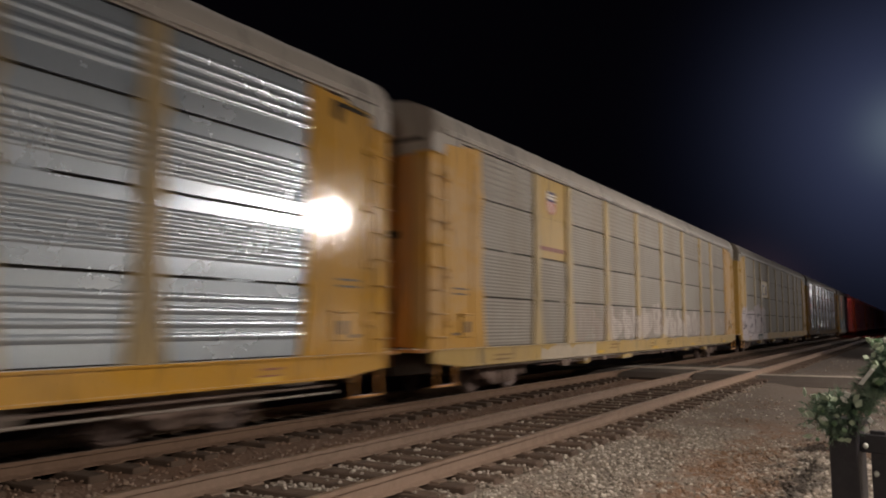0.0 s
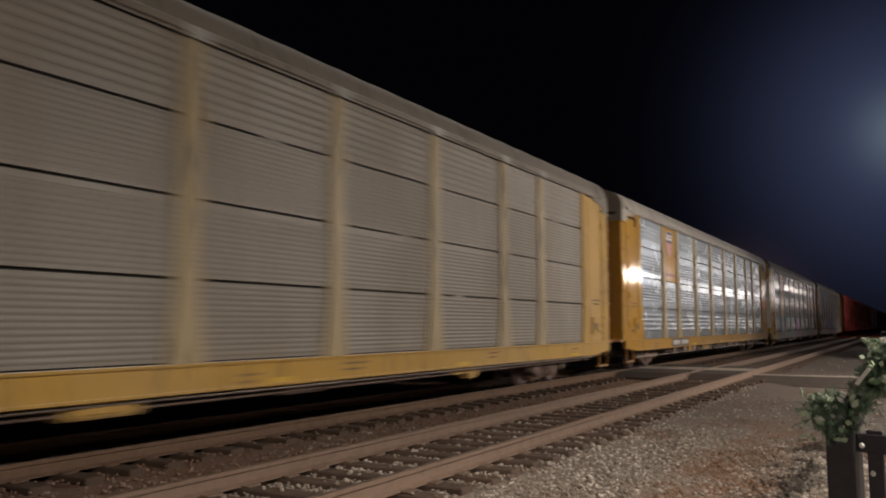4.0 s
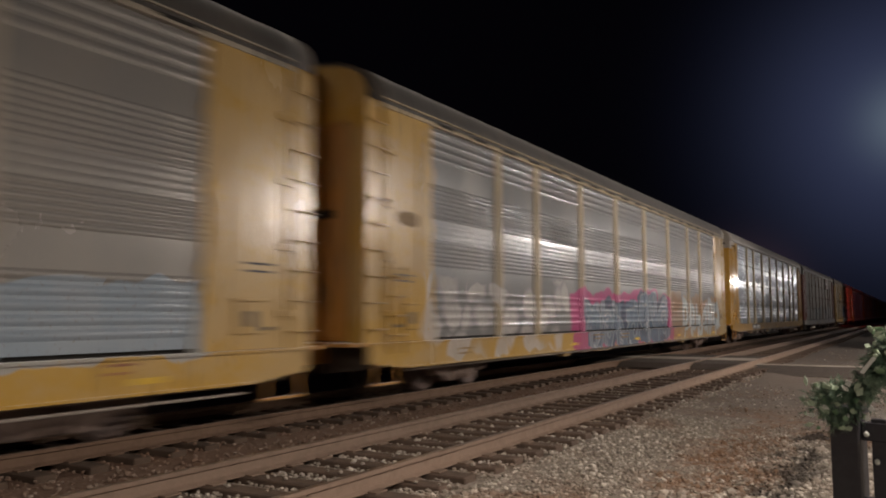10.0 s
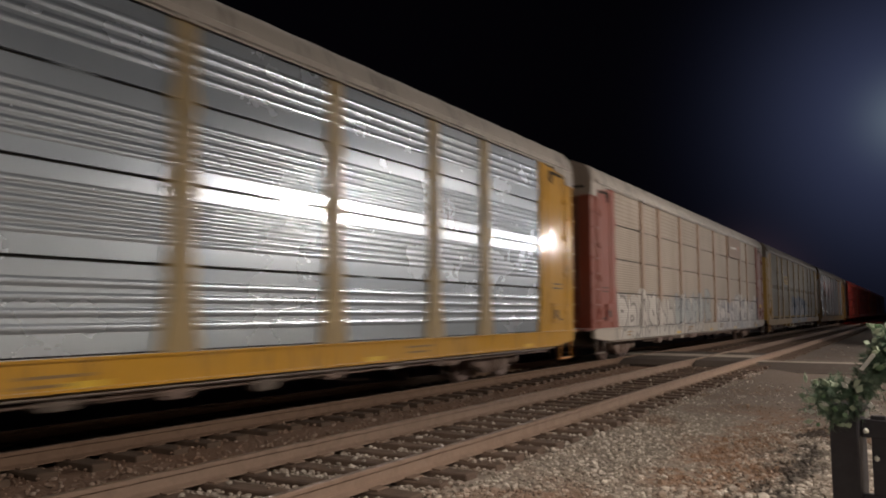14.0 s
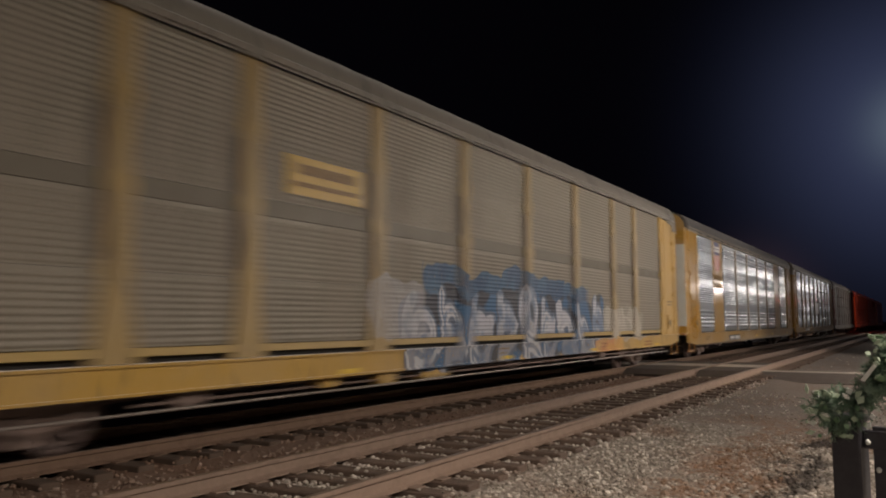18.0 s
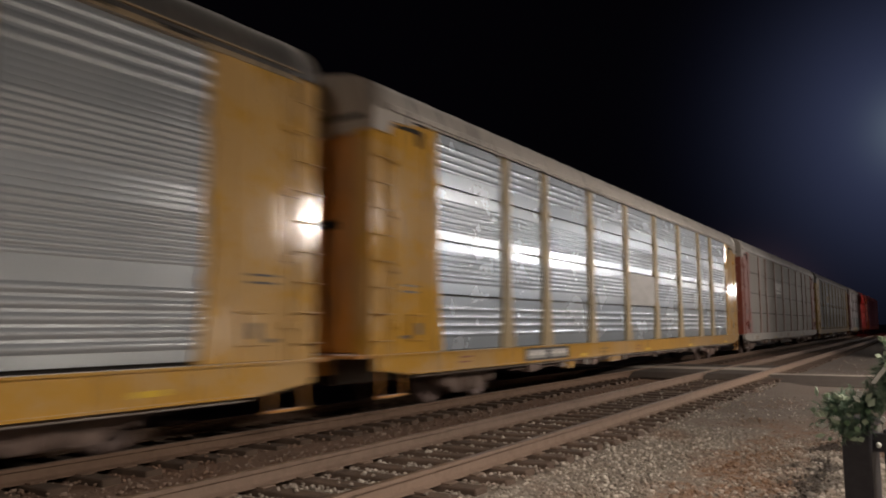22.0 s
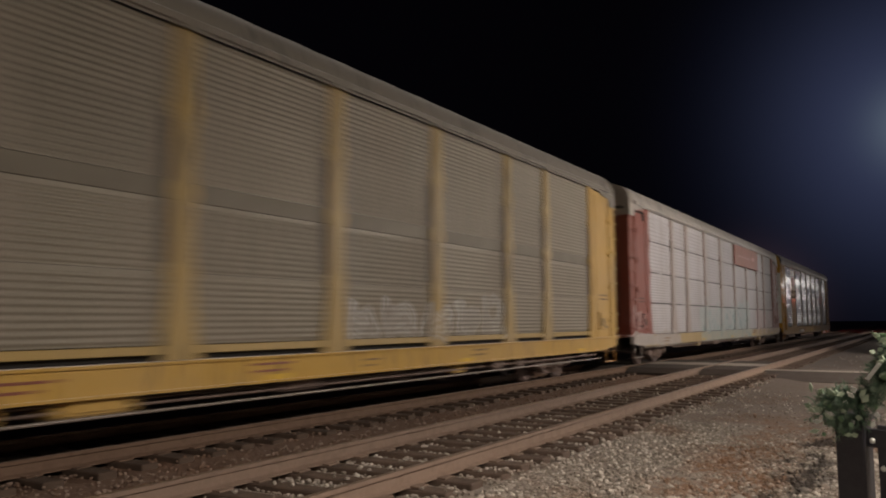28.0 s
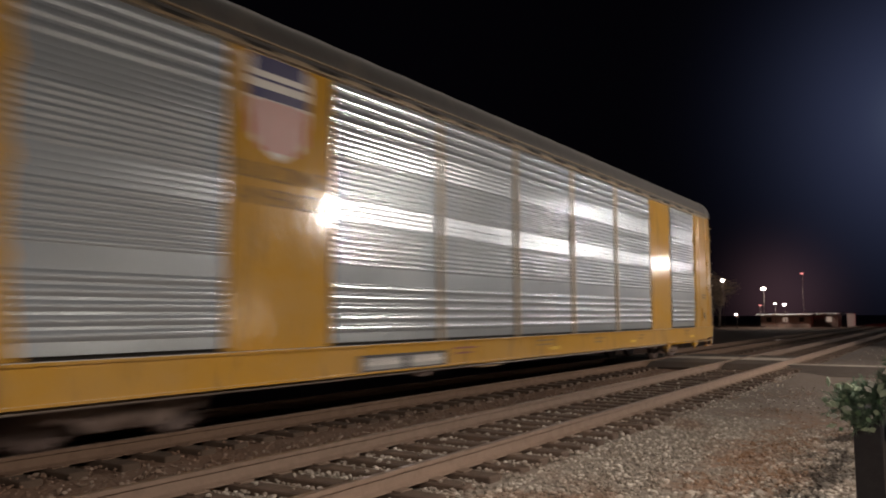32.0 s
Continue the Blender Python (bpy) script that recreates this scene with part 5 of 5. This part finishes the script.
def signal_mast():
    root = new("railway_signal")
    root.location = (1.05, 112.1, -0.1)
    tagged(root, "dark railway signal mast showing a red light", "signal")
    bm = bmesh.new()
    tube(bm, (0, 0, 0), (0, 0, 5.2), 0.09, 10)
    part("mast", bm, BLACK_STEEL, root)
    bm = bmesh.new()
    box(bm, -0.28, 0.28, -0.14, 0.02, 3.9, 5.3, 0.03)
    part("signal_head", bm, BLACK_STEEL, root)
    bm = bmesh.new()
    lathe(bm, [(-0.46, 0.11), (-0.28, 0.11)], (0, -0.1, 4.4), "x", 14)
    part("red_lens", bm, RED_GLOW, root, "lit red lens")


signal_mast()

# ---- fence with a festive garland ----
NEEDLE = worn("needle_green", (0.095, 0.17, 0.105), (0.28, 0.36, 0.28), 0.5, 9, 0.55, 0.0, 0.0)
LEAF_PALE = worn("pale_leaf", (0.42, 0.50, 0.38), (0.16, 0.26, 0.14), 0.6, 14, 0.5)
LEAF_MID = worn("mid_leaf", (0.16, 0.27, 0.15), (0.10, 0.18, 0.09), 0.6, 14, 0.5)
RIBBON = worn("ribbon_white", (0.72, 0.74, 0.70), (0.45, 0.48, 0.42), 0.3, 12, 0.5)
FENCE_Y, FENCE_X = 4.15, -0.30


def fence():
    root = new("fence")
    root.location = (FENCE_X, FENCE_Y, -0.08)
    root.rotation_euler = (0, 0, radians(-14))
    tagged(root, "black metal fence with a square post and close bars", "fence")
    for x in (0.0, 1.55):
        bm = bmesh.new()
        box(bm, x - 0.062, x + 0.062, -0.062, 0.062, 0.0, 1.22, 0.006)
        post = part("post", bm, FENCE_BLACK, root, "square black post")
        bm = bmesh.new()
        prism(bm, [(x - 0.075, -0.075), (x + 0.075, -0.075), (x + 0.075, 0.075), (x - 0.075, 0.075)], "z", 1.22, 1.245)
        part("post_cap", bm, FENCE_BLACK, post)
    for z in (0.16, 0.46, 0.80, 1.14):
        bm = bmesh.new()
        box(bm, 0.062, 1.488, -0.022, 0.022, z - 0.042, z + 0.042, 0.004)
        part("rail", bm, FENCE_BLACK, root)
    for i in range(11):
        x = 0.135 + i * 0.128
        bm = bmesh.new()
        box(bm, x - 0.033, x + 0.033, -0.014, 0.014, 0.10, 1.20, 0.004)
        part("bar", bm, FENCE_BLACK, root)


def garland():
    """Fir sprigs on a rope, drooping over the post and heaped to the right of it, with a white bow."""
    rng = random.Random(5)
    root = new("garland")
    root.location = (FENCE_X, FENCE_Y, 0)
    root.rotation_euler = (0, 0, radians(-14))
    tagged(root, "green fir garland with a white ribbon draped over the black fence", "garland")
    line = [(-0.10, -0.10, 1.16), (-0.03, -0.11, 1.24), (0.06, -0.08, 1.22), (0.15, -0.06, 1.29), (0.21, -0.05, 1.46), (0.34, -0.04, 1.54), (0.6, -0.05, 1.42), (0.9, -0.05, 1.28)]
    bm = bmesh.new()
    for a, b in zip(line, line[1:]):
        tube(bm, a, b, 0.012, 6)
    part("rope", bm, TIE_WOOD, root)
    foliage = bmesh.new()

    def sprig(base, way, length):
        way = way.normalized()
        side = way.orthogonal().normalized()
        n = 22
        for i in range(n):
            at = base + way * (length * (0.15 + 0.85 * i / n))
            a = rng.uniform(0, 6.28)
            off = (Matrix.Rotation(a, 3, way) @ side)
            tip = at + (off * 0.8 + way * 0.6).normalized() * rng.uniform(0.022, 0.042)
            w = way.cross(off) * 0.0022
            foliage.faces.new([foliage.verts.new(p) for p in (at - w, at + w, tip)])
        tip = base + way * length
        w = side * 0.003
        foliage.faces.new([foliage.verts.new(p) for p in (base - w, base + w, tip)])

    for a, b in zip(line, line[1:]):
        a, b = Vector(a), Vector(b)
        for i in range(60 if b.x < 0.2 else 170):
            at = a.lerp(b, rng.random())
            way = Vector((rng.gauss(0, 1), rng.gauss(-0.2, 0.8), rng.gauss(0.0, 0.9)))
            sprig(at, way, rng.uniform(0.05, 0.105))
    for i in range(24):
        sprig(Vector((rng.uniform(-0.05, 0.05), -0.11, rng.uniform(1.12, 1.18))), Vector((rng.gauss(0, 0.6), rng.gauss(-0.4, 0.4), rng.gauss(-0.8, 0.5))), rng.uniform(0.05, 0.09))
    tagged(part("foliage", foliage, NEEDLE, root, "dense dark green fir needles"), kind="stuff")
    for i in range(120):
        at = Vector((rng.uniform(-0.16, 0.5), rng.uniform(-0.19, -0.08), 0))
        at.z = (1.44 if at.x > 0.15 else 1.19) + rng.uniform(-0.12, 0.09)
        bm = bmesh.new()
        d = Vector((rng.gauss(0, 1), rng.gauss(0, 0.4), rng.gauss(0.2, 1))).normalized() * rng.uniform(0.022, 0.05)
        s = d.cross(Vector((0, 1, 0.3))).normalized() * rng.uniform(0.009, 0.017)
        n = s.cross(d).normalized() * 0.004
        ring = [at, at + d * 0.45 + s, at + d, at + d * 0.45 - s]
        top = [bm.verts.new(p + n) for p in ring]
        low = [bm.verts.new(p - n) for p in ring]
        bm.faces.new(top)
        bm.faces.new(low[::-1])
        for j in range(4):
            bm.faces.new((top[j], low[j], low[(j + 1) % 4], top[(j + 1) % 4]))
        part("leaf", bm, LEAF_PALE if i % 3 else RIBBON if i % 2 else LEAF_MID, root, "pale frosted leaf")
    bm = bmesh.new()
    prism(bm, [(0.12, 1.34), (0.136, 1.335), (0.19, 1.405), (0.175, 1.412)], "y", -0.19, -0.184)
    part("ribbon", bm, RIBBON, root, "stiff white ribbon end")
    for x, z in ((0.09, 1.05), (0.13, 0.93), (0.12, 0.72), (0.20, 1.12)):
        bm = bmesh.new()
        lathe(bm, [(-0.012, 0.003), (-0.006, 0.011), (0.006, 0.012), (0.014, 0.003)], (x, -0.04, z), "z", 7)
        part("bauble", bm, RIBBON, root, "small white bauble")


fence()
garland()


# ---- the far side of the tracks, seen once the train has passed ----
WALL_DARK = worn("block_wall", (0.26, 0.17, 0.14), (0.14, 0.10, 0.08), 0.5, 0.8, 0.8)
ROOF_DARK = worn("far_roof", (0.05, 0.045, 0.045), (0.10, 0.08, 0.07), 0.5, 0.8, 0.8)
BARK = worn("bark", (0.07, 0.055, 0.045), (0.03, 0.022, 0.018), 0.6, 3, 0.9)
TWIG = worn("twig_leaf", (0.13, 0.085, 0.055), (0.07, 0.06, 0.035), 0.6, 3, 0.8)


DIM_GLOW = Nodes("dim_window")
DIM_GLOW.put(DIM_GLOW.bsdf.inputs["Emission Color"], (1.0, 0.75, 0.6))
DIM_GLOW.put(DIM_GLOW.bsdf.inputs["Emission Strength"], 0.16)
DIM_GLOW = DIM_GLOW.done((0.4, 0.35, 0.3), 0.4)


DIM_RED = Nodes("dim_red")
DIM_RED.put(DIM_RED.bsdf.inputs["Emission Color"], (1.0, 0.30, 0.28))
DIM_RED.put(DIM_RED.bsdf.inputs["Emission Strength"], 0.8)
DIM_RED = DIM_RED.done((0.3, 0.05, 0.05), 0.4)


def kiosk(x, y, w, d, h, label):
    root = new("roadside_building")
    root.location = (x, y, -0.25)
    tagged(root, label, "building", "low buildings past the tracks")
    bm = bmesh.new()
    box(bm, -w / 2, w / 2, 0, d, 0, h, 0.02)
    part("wall", bm, WALL_DARK, root)
    bm = bmesh.new()
    box(bm, -w / 2 - 0.5, w / 2 + 0.5, -1.0, d + 0.3, h, h + 0.25, 0.02)
    roof = part("roof", bm, ROOF_DARK, root)
    bm = bmesh.new()
    box(bm, -w / 2 - 0.4, w / 2 + 0.4, -1.03, -1.0, h + 0.06, h + 0.2)
    part("lit_fascia", bm, DECAL_WHITE, roof, "pale band under the roof edge")
    n = max(2, int(w / 1.8))
    for i in range(n):
        cx = -w / 2 + (i + 0.5) * w / n
        bm = bmesh.new()
        box(bm, cx - 0.35, cx + 0.35, -0.02, 0.04, 0.75, h - 0.3)
        part("window", bm, DIM_GLOW if i % 3 == 1 else SHADE_BLACK, root)


def far_lamp(x, y, h, glow, r=0.16):
    root = new("far_lamp")
    root.location = (x, y, -0.3)
    tagged(root, "distant lit lamp on a thin dark pole", "street lamp", "distant lamps")
    bm = bmesh.new()
    tube(bm, (0, 0, 0), (0, 0, h + 0.2), 0.035, 8)
    part("pole", bm, BLACK_STEEL, root)
    bm = bmesh.new()
    lathe(bm, [(-r * 0.6, 0.02), (-r * 0.5, r), (r * 0.3, r * 1.1), (r * 0.5, 0.03)], (0, -0.3, h + 0.2), "z", 10)
    part("lamp_head", bm, glow, root, "glowing lamp head")


kiosk(-20.4, 121.0, 6.6, 4.0, 1.7, "low reddish block building with a lit roof edge")
kiosk(-16.2, 124.0, 4.6, 4.0, 1.8, "small low brick kiosk with a pale roof edge")
for x, y, h, glow, r in ((-22.8, 119.0, 5.4, WHITE_GLOW, 0.30), (-27.0, 113.0, 6.5, WHITE_GLOW, 0.22), (-20.0, 118.8, 3.1, WHITE_GLOW, 0.20), (-21.3, 119.0, 3.2, WHITE_GLOW, 0.12), (-23.3, 119.0, 3.0, DIM_RED, 0.16), (-17.9, 121.0, 7.5, DIM_RED, 0.24),
                         (-24.6, 110.0, 1.7, WHITE_GLOW, 0.16), (-14.6, 126.0, 1.7, WHITE_GLOW, 0.13), (-13.0, 130.0, 1.7, WHITE_GLOW, 0.13)):
    far_lamp(x, y, h, glow, r)


def cabinet():
    root = new("relay_cabinet")
    root.location = (-11.9, 121.0, -0.2)
    tagged(root, "pale grey relay cabinet beside the tracks", "cabinet")
    bm = bmesh.new()
    box(bm, -0.50, 0.50, -0.4, 0.4, 0.0, 1.8, 0.02)
    part("body", bm, DECAL_WHITE, root)
    bm = bmesh.new()
    box(bm, -0.56, 0.56, -0.46, 0.46, 1.8, 1.9, 0.02)
    part("lid", bm, DECAL_GREY, root)


cabinet()


def tree(x, y, h, seed):
    rng = random.Random(seed)
    root = new("tree")
    root.location = (x, y, -0.4)
    tagged(root, "dark thinly leaved tree against the night sky", "tree", "trees past the tracks")
    wood, leaves = bmesh.new(), bmesh.new()

    def grow(base, way, length, r, depth):
        tip = base + way * length
        tube(wood, base, tip, r, 6, r * 0.6)
        if depth == 0:
            for i in range(14):
                at = base.lerp(tip, rng.uniform(0.2, 1.1)) + Vector((rng.gauss(0, 0.35), rng.gauss(0, 0.35), rng.gauss(0, 0.3)))
                d = Vector((rng.gauss(0, 1), rng.gauss(0, 1), rng.gauss(0, 1))).normalized() * rng.uniform(0.1, 0.2)
                s = d.orthogonal() * 0.4
                leaves.faces.new([leaves.verts.new(p) for p in (at, at + d * 0.5 + s, at + d, at + d * 0.5 - s)])
            return
        for i in range(rng.choice((3, 4))):
            turn = Vector((rng.gauss(0, 0.75), rng.gauss(0, 0.75), rng.uniform(0.1, 0.9)))
            grow(base.lerp(tip, rng.uniform(0.45, 1.0)), (way * 0.6 + turn).normalized(), length * rng.uniform(0.65, 0.92), r * 0.58, depth - 1)

    grow(Vector((0, 0, 0)), Vector((rng.gauss(0, 0.05), rng.gauss(0, 0.05), 1)).normalized(), h * 0.24, h * 0.024, 5)
    part("trunk", wood, BARK, root, "dark branching trunk")
    tagged(part("crown", leaves, TWIG, root, "sparse dull leaves"), kind="stuff")


for x, y, h, seed in ((-29, 118, 11, 1), (-34, 128, 11, 4), (-42, 140, 12, 6)):
    tree(x, y, h, seed)


# ---- unseen wall on the camera's side, added to close the place and reflect in the cars ----
STUCCO = worn("stucco", (0.50, 0.46, 0.40), (0.36, 0.31, 0.27), 0.5, 0.6, 0.85)
FRAME_DARK = worn("window_frame", (0.05, 0.05, 0.05), (0.09, 0.085, 0.08), 0.4, 4, 0.5)
FILL_LIT = Nodes("fill_light")
FILL_LIT.put(FILL_LIT.bsdf.inputs["Emission Color"], (1.0, 0.87, 0.72))
FILL_LIT.put(FILL_LIT.bsdf.inputs["Emission Strength"], 2.2)
FILL_LIT = FILL_LIT.done((0.8, 0.8, 0.8), 0.5)


def fill_front(x, y0, y1, h, windows):
    """A long unseen wall facing the track; the glowing windows set into it are added as low fill light."""
    root = new("fill_building")
    root.location = (x, 0, -0.12)
    tagged(root, "unseen pale stucco wall with glowing fill windows facing the tracks", "building")
    cuts = [y0] + [v for w in windows for v in w] + [y1]
    for a, b in zip(cuts[::2], cuts[1::2]):
        bm = bmesh.new()
        box(bm, 0, 0.4, a, b, 0, h)
        part("wall", bm, STUCCO, root)
    for a, b in windows:
        for z0, z1 in ((0, 0.7), (2.6, h)):
            bm = bmesh.new()
            box(bm, 0, 0.4, a + 0.001, b - 0.001, z0, z1)
            part("wall", bm, STUCCO, root)
        bm = bmesh.new()
        box(bm, 0.16, 0.20, a + 0.02, b - 0.02, 0.72, 2.58)
        window = part("fill_window", bm, FILL_LIT, root, "glowing window added as low fill light")
        for u, v, z0, z1 in ((a, b, 0.7, 0.78), (a, b, 2.52, 2.6), (a, a + 0.08, 0.78, 2.52), (b - 0.08, b, 0.78, 2.52), ((a + b) / 2 - 0.04, (a + b) / 2 + 0.04, 0.78, 2.52)):
            bm = bmesh.new()
            box(bm, 0.10, 0.155, u, v, z0, z1)
            part("frame", bm, FRAME_DARK, window)


fill_front(13.0, -30, 70, 6.0, [(9.0, 11.8), (16.0, 18.8), (24.0, 26.8), (33.0, 35.8)])

# ---- what moves ----
def motions():
    times = [i * 1.0 for i in range(33)]
    for k, car in CARS:
        walk(car, [(t, pose(TRAIN_TRACK, gap_at(t, k) + 14.95, RAIL)) for t in times])
    for k, along, wheel, a in WHEELSETS:
        rows, start = [], None
        for i in range(0, 32 * FPS + 1):
            t = i / FPS
            y = gap_at(t, k) + 14.95 + along
            if -4 < y < 34:
                if start is None:
                    start = y
                rows.append((t, pose(0, a, 0.416, math.degrees((start - y) / 0.416))))
        if rows and rows[0][0] > 0:
            rows.insert(0, (0.0, rows[0][1]))
        if rows and rows[-1][0] < 32:
            rows.append((32.0, rows[-1][1]))
        if rows:
            walk(wheel, rows)


motions()
